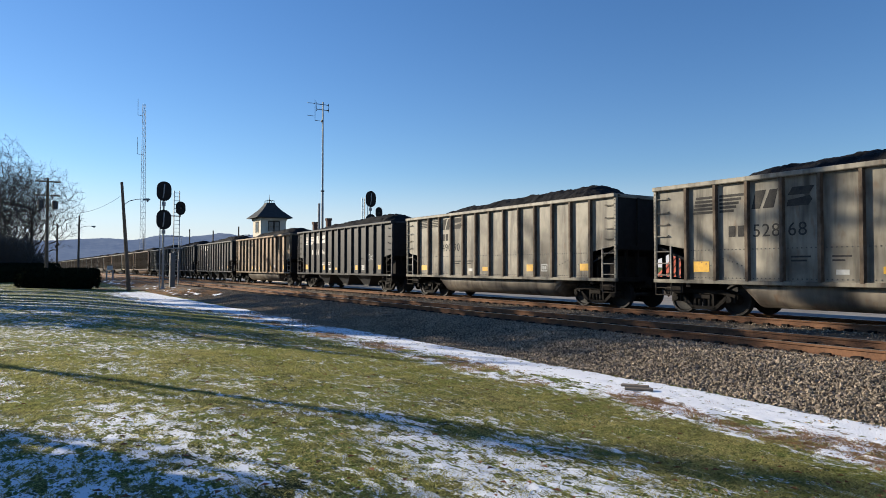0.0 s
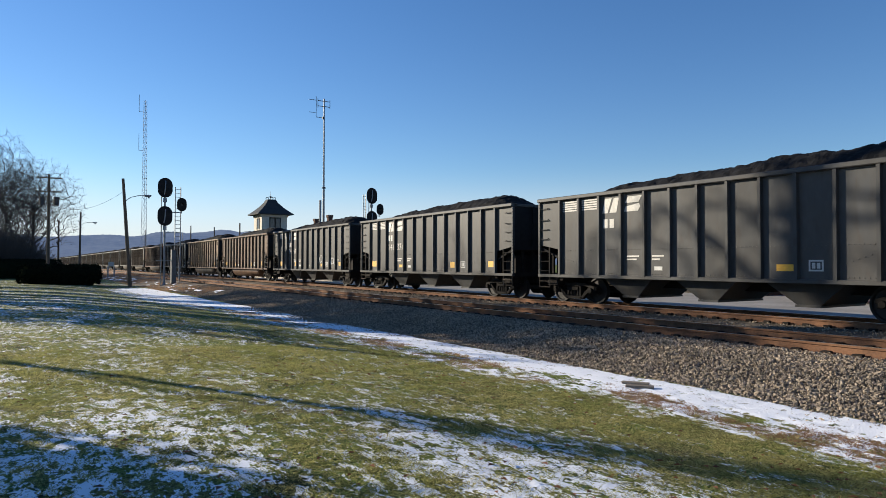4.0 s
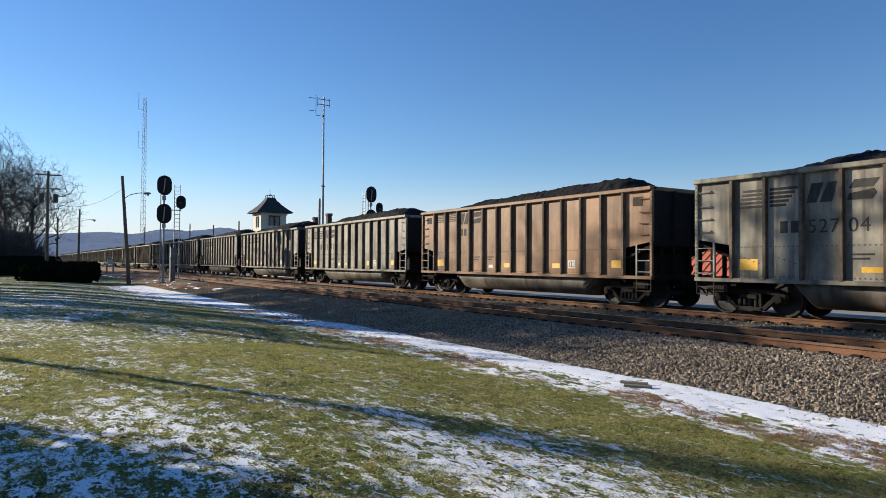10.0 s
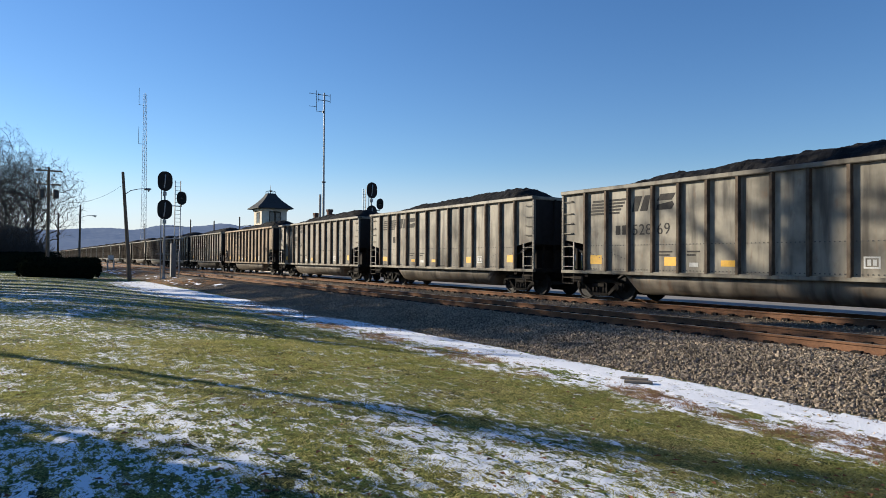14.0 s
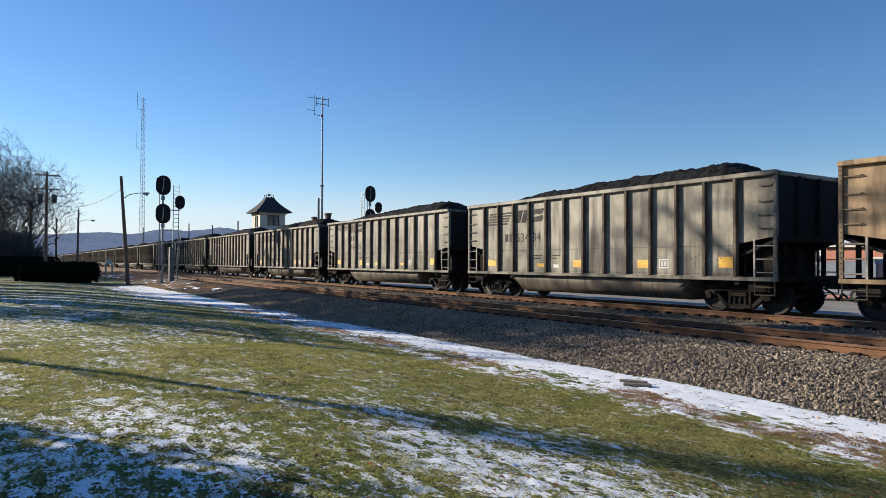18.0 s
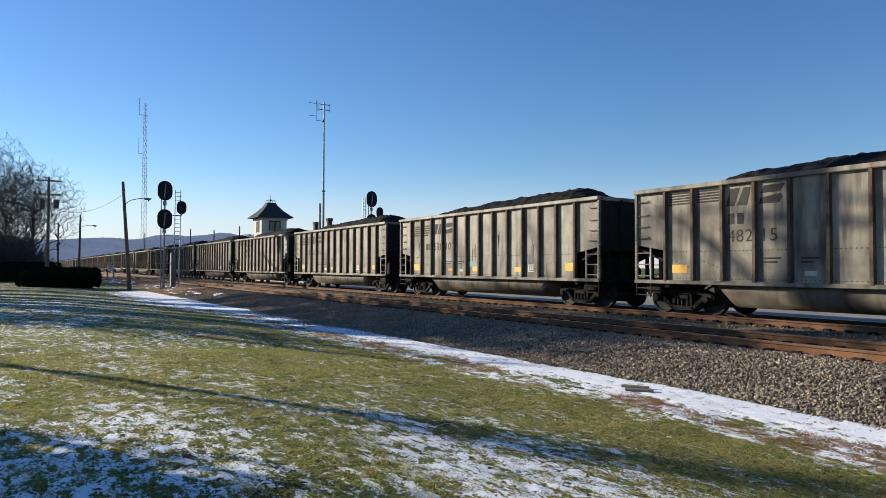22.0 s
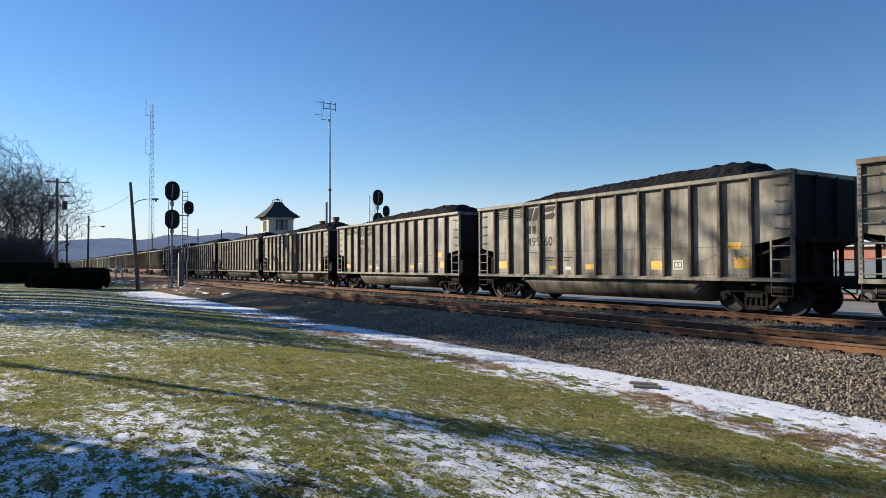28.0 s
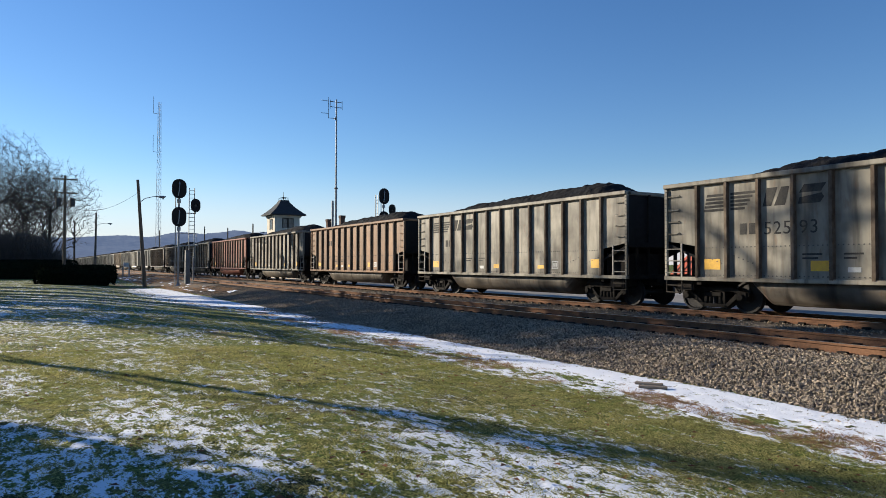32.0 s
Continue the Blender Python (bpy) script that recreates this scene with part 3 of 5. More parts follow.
def step_mesh(s, e):
    """Stirrup step under the sill, bent from one bar, with a middle tread."""
    x = s * (WIDE + 0.055)
    ya, yb = LADDER_Y[e]
    return Build().rod([(x, ya, SILL), (x, ya, 0.55), (x, yb, 0.55), (x, yb, SILL)], 0.018).tube((x, ya, 0.76), (x, yb, 0.76), 0.018, sides=6).mesh("step")


def rung_mesh(s, e):
    ya, yb = LADDER_Y[e]
    return Build().tube((s * (WIDE + 0.055), ya, 0), (s * (WIDE + 0.055), yb, 0), 0.017, sides=6).mesh("rung")


def grab_mesh(s, e):
    ya, yb = e * (HALF - 0.50), e * (HALF - 0.13)
    x = s * WIDE
    return Build().rod([(x, ya, 0.03), (x + s * 0.06, ya, 0), (x + s * 0.06, yb, 0), (x, yb, 0.03)], 0.015).mesh("grab_iron")


def panel_mesh(y0, y1, z0a, z0b, s):
    x = s * WIDE
    return Build().prism([(y0, z0a), (y1, z0b), (y1, TOP - 0.1), (y0, TOP - 0.1)], "x", x - s * 0.02, x + s * 0.004).mesh("panel")


def rivets_mesh(s):
    b = Build()
    x = s * (WIDE + 0.004)
    for i, (a, c) in enumerate(zip(RIBS, RIBS[1:])):
        n = 7
        for z in (1.08, 1.86):
            for k in range(n):
                y = a + 0.13 + (c - a - 0.26) * k / (n - 1)
                b.box(min(x, x + s * 0.012), max(x, x + s * 0.012), y - 0.014, y + 0.014, z - 0.014, z + 0.014)
        if i in (0, 1, 10, 11):
            for k in range(5):
                y = a + 0.2 + (c - a - 0.4) * k / 4
                z = (1.42 + 0.05 * k) if i > 5 else (1.62 - 0.05 * k)
                b.box(min(x, x + s * 0.012), max(x, x + s * 0.012), y - 0.016, y + 0.016, z - 0.016, z + 0.016)
    for y in (-HALF + 0.05, HALF - 0.05):
        for k in range(22):
            z = 1.02 + 0.122 * k
            b.box(min(x + s * 0.066, x + s * 0.08), max(x + s * 0.066, x + s * 0.08), y - 0.015, y + 0.015, z - 0.015, z + 0.015)
    return b.mesh("rivets")


def end_mesh(e):
    """End wall with its stiffeners, over the slope sheet that runs down and in to the tub."""
    b = Build()
    y = e * (HALF - 0.05)
    b.box(-WIDE, WIDE, min(y, y - e * 0.05), max(y, y - e * 0.05), 2.0, TOP - 0.1)
    return b.mesh("end_wall")


def stiffener_mesh(e, x):
    y = e * (HALF - 0.05)
    lo, hi = min(y, y + e * 0.07), max(y, y + e * 0.07)
    if x:
        return Build().box(x - 0.05, x + 0.05, lo, hi, 2.10, TOP - 0.1).mesh("stiffener")
    return Build().box(-WIDE, WIDE, lo, hi, 1.96, 2.10).mesh("stiffener")


def slope_mesh(e):
    b = Build()
    a, c = e * (HALF - 0.08), e * (HALF - 2.7)
    b.prism([(a, 2.02), (a, 1.94), (c, 0.92), (c, 1.0)], "x", -WIDE + 0.03, WIDE - 0.03)
    return b.mesh("slope_sheet")


def end_deck_parts(e):
    """End platform: sill, posts, brake rigging, deck and cross-bearer, each a mesh."""
    y = e * HALF

    def slab(name, x0, x1, a, b, z0, z1):
        return name, Build().box(x0, x1, min(y - e * a, y - e * b), max(y - e * a, y - e * b), z0, z1).mesh(name)

    out = [slab("end_sill", -WIDE, WIDE, 0, 0.16, SILL - 0.13, SILL + 0.02), slab("draft_sill", -0.35, 0.35, 0.17, 2.6, 0.68, 0.92),
           slab("cross_bearer", -WIDE, WIDE, 1.1, 1.25, 0.80, SILL), slab("end_platform", -1.35, 1.35, 0.165, 0.85, SILL - 0.09, SILL - 0.03),
           slab("brake_reservoir", -1.40, -0.4, 0.3, 0.9, 0.62, SILL - 0.1)]
    out += [slab("end_post", x - 0.04, x + 0.04, 0.1, 0.2, SILL + 0.02, 2.0) for x in (-0.95, -0.4, 0.4, 0.95)]
    out.append(("brake_cylinder", Build().tube((0.5, y - e * 0.7, 1.25), (1.1, y - e * 0.7, 1.25), 0.17, sides=10).mesh("brake_cylinder")))
    if e < 0:
        out += [slab("bulkhead", -1.42, 1.42, 0.98, 1.02, SILL - 0.1, 1.78), slab("brake_box", -1.25, 0.6, 0.22, 0.85, SILL - 0.02, 1.74)]
    return out


def coupler_mesh(e):
    b = Build()
    y = e * HALF
    b.box(-0.09, 0.09, min(y - e * 0.1, y + e * 0.55), max(y - e * 0.1, y + e * 0.55), 0.77, 0.95)
    b.prism([(-0.16, y + e * 0.45), (0.16, y + e * 0.45), (0.18, y + e * 0.72), (0.02, y + e * 0.78), (-0.05, y + e * 0.66), (-0.16, y + e * 0.76)], "z", 0.72, 1.0)
    b.rod([(0.35, y, 0.8), (0.4, y + e * 0.35, 0.6), (0.25, y + e * 0.6, 0.42), (0.1, y + e * 0.76, 0.6)], 0.028)
    return b.mesh("coupler")


def tub_mesh():
    """The rounded belly between the trucks."""
    b = Build()
    half = [(WIDE - 0.12, SILL), (WIDE - 0.13, 0.66), (WIDE - 0.20, 0.50), (WIDE - 0.34, 0.36), (WIDE - 0.55, 0.29), (WIDE - 0.85, 0.27)]
    ring = half + [(-x, z) for x, z in reversed(half)]
    i = len(b.v)
    n = len(ring)
    for y, k in ((-4.15, 0.35), (-3.75, 1.0), (3.75, 1.0), (4.15, 0.35)):
        b.v += [(x, y, SILL - (SILL - z) * k) for x, z in ring]
    for j in range(3):
        o = i + j * n
        b.f += [(o + k, o + (k + 1) % n, o + n + (k + 1) % n, o + n + k) for k in range(n)]
    b.f += [tuple(i + k for k in range(n)), tuple(i + 3 * n + k for k in range(n))]
    me = b.mesh("tub")
    me.polygons.foreach_set("use_smooth", [abs(p.normal.y) < 0.3 for p in me.polygons])
    return me


def hopper_mesh(c):
    """One of the three discharge hoppers under a black car."""
    b = Build()
    b.v += [(-1.30, c - 1.15, SILL), (1.30, c - 1.15, SILL), (1.30, c + 1.15, SILL), (-1.30, c + 1.15, SILL),
            (-1.05, c - 0.28, 0.34), (1.05, c - 0.28, 0.34), (1.05, c + 0.28, 0.34), (-1.05, c + 0.28, 0.34)]
    b.f += [(3, 2, 1, 0), (4, 5, 6, 7), (0, 1, 5, 4), (1, 2, 6, 5), (2, 3, 7, 6), (3, 0, 4, 7)]
    b.box(-1.1, 1.1, c - 0.33, c + 0.33, 0.30, 0.36)
    return b.mesh("hopper")


def line_mesh(k, half):
    """One straight bar of the older emblem, close under the top chord."""
    x = -WIDE - 0.006
    z = 3.58 - 0.078 * k
    return Build().box(x - 0.003, x, RIBS[10 + half] + 0.1, RIBS[11 + half] - 0.1, z - 0.024, z + 0.024).mesh("emblem_bar")


def stripe_mesh(k, half):
    """One bar of the emblem's striped half; its ends step back on a slant."""
    x = -WIDE - 0.006
    z = 3.34 - 0.105 * k
    cut = RIBS[11]
    y0, y1 = (cut + 0.1, cut + 0.66 + 0.025 * k) if half else (RIBS[10] + 0.12 + 0.075 * k, cut - 0.1)
    return Build().box(x - 0.003, x, y0, y1, z - 0.034, z + 0.034).mesh("emblem_bar")


BLOCKS = (
    (10, ((0, 2.92), (-0.24, 2.92), (-0.42, 3.40), (-0.12, 3.40))), (10, ((-0.32, 2.92), (-0.62, 2.92), (-0.74, 3.40), (-0.52, 3.40))),
    (9, ((0, 2.92), (-0.56, 2.92), (-0.66, 3.06), (-0.60, 3.16), (-0.04, 3.08))), (9, ((-0.03, 3.20), (-0.58, 3.20), (-0.72, 3.40), (-0.16, 3.40))))


def block_mesh(i):
    """A heavy slanted block of the emblem's right half."""
    rib, shape = BLOCKS[i]
    x = -WIDE - 0.006
    return Build().prism([(RIBS[rib] - 0.10 + y, z) for y, z in shape], "x", x - 0.003, x).mesh("emblem_block")


def number_mesh(text, size):
    cu = bpy.data.curves.new("digits", "FONT")
    cu.body, cu.size, cu.extrude = text, size, 0.002
    cu.space_character = 1.1
    tmp = bpy.data.objects.new("digits", cu)
    me = bpy.data.meshes.new_from_object(tmp)
    bpy.data.objects.remove(tmp)
    me.materials.clear()
    return me


def plate(x, y0, y1, z0, z1):
    """A thin painted patch on the camera's side of a car."""
    return Build().box(x - 0.004, x, y0, y1, z0, z1)


TEXT_TURN = Matrix(((0, 0, -1, 0), (-1, 0, 0, 0), (0, 1, 0, 0), (0, 0, 0, 1)))


def build_car(k, colour, kind, label, digits=("", ""), emblem="lines", extras=()):
    """One loaded coal car; its origin is at rail level under its middle. The camera's side is at -x."""
    name = "coal_hopper_car" if kind == "hopper" else "coal_gondola_car"
    car = thing(name, pose(TRAIN_TRACK, 0, 0), label, "coal car", "cars of the coal train")
    skin, dark = PAINT[colour], colour in ("black", "jet")
    rnd = random.Random(100 + k)
    ends = [RIBS[0] - BAY] + RIBS + [RIBS[-1] + BAY]
    for i, (a, c) in enumerate(zip(ends, ends[1:])):
        lo = (2.10, 1.90) if i == 0 else (1.90, 2.10) if i == 13 else (SILL, SILL)
        part("panel", once(("panel", i), lambda: panel_mesh(a, c, lo[0], lo[1], -1)), skin, car)
    part("far_side", once("far_side", lambda: Build().prism([(-HALF, 2.1), (RIBS[0], 1.9), (RIBS[0], SILL), (RIBS[-1], SILL), (RIBS[-1], 1.9), (HALF, 2.1), (HALF, TOP - 0.1), (-HALF, TOP - 0.1)],
         "x", WIDE - 0.02, WIDE).mesh("far_side")), skin, car)
    rib = once("rib", lambda: Build().prism([(0.0, -0.06), (0.0, 0.06), (-0.115, 0.042), (-0.115, -0.042)], "z", SILL - 0.02, TOP - 0.1).mesh("rib"))
    for y in RIBS:
        part("rib", rib, skin if dark else M_RIB, car, "", pose(-WIDE, y, 0))
        part("rib", rib, skin, car, "", pose(WIDE, y, 0, 0, 0, 180))
    for s in (-1, 1):
        x = s * WIDE
        part("top_chord", once(("chord", s), lambda: Build().box(x - 0.14, x + 0.14, -HALF, HALF, TOP - 0.13, TOP).mesh("top_chord", bevel=0.02)), skin, car)
        part("side_sill", once(("sill", s), lambda: Build().box(min(x - s * 0.05, x + s * 0.10), max(x - s * 0.05, x + s * 0.10), -HALF, HALF, SILL - 0.11, SILL).mesh("side_sill", bevel=0.01)), skin, car)
        part("top_chord", once(("end_chord", s), lambda: Build().box(-WIDE, WIDE, s * (HALF - 0.07) - 0.07, s * (HALF - 0.07) + 0.07, TOP - 0.14, TOP - 0.012).mesh("top_chord", bevel=0.02)), skin, car)
        part("end_wall", once(("end", s), lambda: end_mesh(s)), M_END, car, "end wall dark with coal dust")
        for sx in (-0.5, 0.0, 0.5):
            part("stiffener", once(("stiff", s, sx), lambda: stiffener_mesh(s, sx)), M_END, car)
        part("slope_sheet", once(("slope", s), lambda: slope_mesh(s)), M_END, car)
        for name, data in once(("deck", s), lambda: end_deck_parts(s)):
            part(name, data, M_UNDER, car)
        part("coupler", once(("coupler", s), lambda: coupler_mesh(s)), M_UNDER, car, "dark steel coupler with air hose")
        for e in (-1, 1):
            stile = part("ladder", once(("stile", s, e), lambda: stile_mesh(s, e)), M_TRUCK if dark else M_LADDER, car)
            for z in (SILL + 0.12, SILL + 0.47, SILL + 0.82):
                part("rung", once(("rung", s, e), lambda: rung_mesh(s, e)), M_TRUCK if dark else M_LADDER, stile, "", pose(0, 0, z))
            part("stirrup_step", once(("step", s, e), lambda: step_mesh(s, e)), M_STEP, car)
            part("corner_post", once(("corner", s, e), lambda: Build().box(min(x, x + s * 0.07), max(x, x + s * 0.07), min(e * (HALF - 0.1), e * HALF), max(e * (HALF - 0.1), e * HALF), SILL - 0.02, TOP - 0.1).mesh("corner_post", bevel=0.008)), skin, car)
    for e in (-1, 1):
        for z in (2.30, 2.65, 3.0, 3.42):
            part("grab_iron", once(("grab", e), lambda: grab_mesh(-1, e)), skin, car, "", pose(0, 0, z))
    part("rivets", once("rivets", lambda: rivets_mesh(-1)), M_DARKST, car, "rows of dark rivets")["kind"] = "stuff"
    if kind == "hopper":
        for c in (-2.9, 0.0, 2.9):
            part("hopper", once(("hopper", c), lambda: hopper_mesh(c)), skin, car)
        part("centre_sill", once("hsill", lambda: Build().box(-0.3, 0.3, -HALF, HALF, 0.62, 0.92).mesh("centre_sill")), M_UNDER, car)
    else:
        part("tub", once("tub", tub_mesh), skin if colour in ("red", "brown") else PAINT["belly"], car, "grimy rounded belly")
    part("coal", once(("heap", k % 4), lambda: heap(k % 4)), M_COAL, car, "heaped black coal")
    for e in (-1, 1):
        c = e * 5.55
        for s in (-1, 1):
            part("side_frame", once(("frame", s), lambda: side_frame_mesh(s)), M_TRUCK, car, "cast steel truck side frame", pose(0, c, 0))
        part("bolster", once("bolster", lambda: Build().box(-0.95, 0.95, -0.2, 0.2, 0.42, 0.74).mesh("bolster", bevel=0.02)), M_UNDER, car, "", pose(0, c, 0))
        for d in (-0.89, 0.89):
            part("wheelset", once("wheelset", wheelset_mesh), M_WHEEL, car, "pair of steel wheels on an axle", pose(0, c + d, 0.455))
    x = -WIDE - 0.006
    ink = M_WHITE if dark else M_DARKLET
    if emblem:
        for i in range(10):
            part("emblem_bar", once(("stripe", emblem, i), lambda: (stripe_mesh if emblem == "wide" else line_mesh)(i % 5, i // 5)), ink, car)
        for i in range(4):
            part("emblem_block", once(("block", i), lambda: block_mesh(i)), ink, car, "", pose(0, 0, 0 if emblem == "wide" else 0.16))
    a, b = digits
    if emblem == "wide":
        spots = ((a, RIBS[10] - 0.12, 2.18), (b, RIBS[9] - 0.12, 2.18))
        part("mark_bar", once("bar_w", lambda: plate(x, RIBS[11] - 0.58, RIBS[11] - 0.38, 2.20, 2.50)), ink, car)
        part("mark_bar", once("bar_w2", lambda: plate(x, RIBS[11] - 0.86, RIBS[11] - 0.66, 2.20, 2.50)), ink, car)
    else:
        spots = ((a, RIBS[10] - 0.12, 2.10), (b, RIBS[9] - 0.12, 2.10))
        part("mark_bar", once("bar_n", lambda: plate(x, RIBS[10] - 0.34, RIBS[10] - 0.15, 2.58, 2.88)), ink, car)
        part("mark_bar", once("bar_n2", lambda: plate(x, RIBS[10] - 0.62, RIBS[10] - 0.43, 2.58, 2.88)), ink, car)
    for text, y, z in spots:
        if text:
            part("number", once(("text", text), lambda: number_mesh(text, 0.48)), ink, car, "", Matrix.Translation((x - 0.001, y, z)) @ TEXT_TURN)
    for i, z, w in ((12, 1.24, 0.52), (8, 1.22, 0.46), (6, 1.22, 0.46), (3, 1.22, 0.46), (0, 1.26, 0.5)):
        if rnd.random() < (0.7 if i in (8, 6, 3) else 0.95):
            h = rnd.choice((0.13, 0.17, 0.26)) if i not in (0, 12) else rnd.choice((0.24, 0.30))
            y = RIBS[i] - 0.2 if i == 12 else RIBS[i] + 0.55
            part("reflector", once(("refl", i, h), lambda: plate(x, y - w, y, z, z + h)), M_YELLOW, car, "yellow reflective patch")
    y = RIBS[2] + 0.68
    part("data_panel", once("panel_mark", lambda: plate(x, y - 0.36, y, 1.22, 1.26).box(x - 0.004, x, y - 0.36, y, 1.46, 1.50).box(x - 0.004, x, y - 0.36, y - 0.32, 1.26, 1.46)
         .box(x - 0.004, x, y - 0.04, y, 1.26, 1.46).box(x - 0.004, x, y - 0.28, y - 0.2, 1.29, 1.43).box(x - 0.004, x, y - 0.16, y - 0.08, 1.29, 1.43)), M_PALE, car, "pale boxed test panel")
    y = RIBS[7] + 0.62
    part("small_plate", once("small_plate", lambda: plate(x, y - 0.3, y, 1.2, 1.32)), M_PALE, car)
    for i, (r, y, w, z) in enumerate(((9, 0.2, 0.5, 1.62), (9, 0.2, 0.4, 1.52), (8, 0.25, 0.45, 1.62), (8, 0.25, 0.3, 1.52))):
        part("lettering_bar", once(("lettering", i), lambda: plate(x, RIBS[r] - y - w, RIBS[r] - y, z, z + 0.045)), ink, car)
    for what, data in extras:
        if isinstance(data, str):
            part("lettering", number_mesh(data, 0.17), ink, car, "", Matrix.Translation((x - 0.001, RIBS[1] - 0.15, 1.56)) @ TEXT_TURN)
            continue
        ob = part(what, data, M_GRAF_O if what == "orange_graffiti" else M_GRAF_W if what == "pale_graffiti" else M_GRAF_T if what == "teal_graffiti" else M_STAIN if what == "drip_stain" else M_STEP if what == "slot_plate" else M_YELLOW, car)
        if "graffiti" in what:
            tagged(ob, "", "", "", "stuff")
    return car


def scrawl(seed, y0, y1, z0, z1, strokes, r):
    """Looping spray-paint strokes without any letters, flat on the side of a car."""
    rnd = random.Random(seed)
    b = Build()
    x = -WIDE - 0.006
    for j in range(strokes):
        c = y1 + (y0 - y1) * (j + 0.5) / strokes
        w, h = abs(y1 - y0) / strokes * 0.55, (z1 - z0) / 2
        ph = rnd.uniform(0, 6.28)
        pts = []
        for i in range(10):
            a = ph + i * rnd.uniform(0.5, 0.75)
            pts.append((c + w * math.cos(a) * rnd.uniform(0.6, 1), (z0 + z1) / 2 + h * math.sin(a) * rnd.uniform(0.6, 1)))
        for (ya, za), (yb, zb) in zip(pts, pts[1:]):
            d = Vector((yb - ya, zb - za)).normalized()
            nx_, ny_ = -d.y * r, d.x * r
            if any(abs((ya + yb) / 2 - q) < 0.11 for q in RIBS):
                continue
            b.prism([(ya + nx_, za + ny_), (yb + nx_, zb + ny_), (yb - nx_, zb - ny_), (ya - nx_, za - ny_)], "x", x - 0.003 - 0.00012 * (len(b.f) // 6), x)
    return b


def drips(seed, count):
    """Dark runs of grease down the panels."""
    rnd = random.Random(seed)
    out = []
    x = -WIDE - 0.006
    for _ in range(count):
        b = Build()
        i = rnd.randrange(12)
        y, top = rnd.uniform(RIBS[i] + 0.22, RIBS[i + 1] - 0.22), rnd.uniform(1.9, 3.1)
        for _ in range(rnd.randrange(2, 6)):
            c, w, h, z = y + rnd.uniform(-0.09, 0.09), rnd.uniform(0.012, 0.04), rnd.uniform(0.2, 0.85), top + rnd.uniform(-0.2, 0.1)
            left, right = [], []
            for j in range(7):
                k = w * (1 - 0.75 * j / 6) * rnd.uniform(0.6, 1.25)
                left.append((c - k, z - h * j / 6))
                right.append((c + k, z - h * j / 6))
            b.prism(left + right[::-1], "x", x - 0.002, x)
        out.append(b)
    return out


GREY_LABEL = "weathered grey steel coal gondola heaped with coal, on the far track"
BLACK_LABEL = "black steel hopper car heaped with coal, pale lettering"
TRAIN = {
    -1: ("grey", "gondola", GREY_LABEL, ("", "")),
    0: ("grey", "gondola", GREY_LABEL, ("528", "68"), "wide"),
    1: ("grey", "gondola", GREY_LABEL, ("490", "90")),
    2: ("jet", "hopper", BLACK_LABEL, ("145", "467")),
    3: ("tan", "gondola", "rusty tan coal gondola heaped with coal, on the far track", ("504", "")),
    4: ("black", "hopper", BLACK_LABEL, ("", "")),
    5: ("black", "hopper", BLACK_LABEL, ("148", "376")),
    6: ("black", "hopper", "black steel hopper car with pale graffiti, heaped with coal", ("148", "498")),
    7: ("brown", "gondola", "rust-brown coal gondola heaped with coal, on the far track", ("", "")),
    8: ("tan", "gondola", "rusty golden-tan coal gondola heaped with coal", ("465", "33")),
    9: ("grey", "gondola", "weathered grey coal gondola with orange graffiti, heaped with coal", ("527", "04"), "wide"),
    10: ("rust", "gondola", "orange-brown rusty coal gondola heaped with coal", ("", "")),
    11: ("grey", "gondola", GREY_LABEL, ("533", "73"), "wide"),
    12: ("grey", "gondola", "weathered grey coal gondola with dark grease runs, heaped with coal", ("514", "73"), "wide"),
    13: ("grey", "gondola", GREY_LABEL, ("528", "69"), "wide"),
    15: ("grey", "gondola", GREY_LABEL, ("492", "54")),
    16: ("tan", "gondola", "dull tan-grey coal gondola heaped with coal", ("495", "39")),
    17: ("grey", "gondola", GREY_LABEL, ("534", "34"), "wide"),
    18: ("grey", "gondola", GREY_LABEL, ("484", "82")),
    19: ("grey", "gondola", GREY_LABEL, ("525", "44"), "wide"),
    20: ("grey", "gondola", GREY_LABEL, ("482", "15")),
    22: ("grey", "gondola", GREY_LABEL, ("526", "46"), "wide"),
    27: ("grey", "gondola", GREY_LABEL, ("476", "91")),
    21: ("grey", "gondola", GREY_LABEL, ("520", "10"), "wide"),
    23: ("grey", "gondola", GREY_LABEL, ("484", "45")),
    25: ("grey", "gondola", GREY_LABEL, ("481", "27")),
    26: ("grey", "gondola", GREY_LABEL, ("499", "60")),
    28: ("grey", "gondola", GREY_LABEL, ("496", "12")),
    29: ("grey", "gondola", GREY_LABEL, ("525", "93"), "wide"),
    31: ("rust", "gondola", "orange-brown coal gondola heaped with coal, on the far track", ("", "")),
    33: ("red", "gondola", "red-brown coal gondola heaped with coal, on the far track", ("", "")),
    37: ("black", "hopper", BLACK_LABEL, ("", "")),
    40: ("tan", "gondola", "rusty tan coal gondola heaped with coal, on the far track", ("", "")),
}
WIDE_EMBLEM = (0, 2, 9, 11, 12, 13, 14, 17, 19, 21, 22, 29, 30)
CARS = []


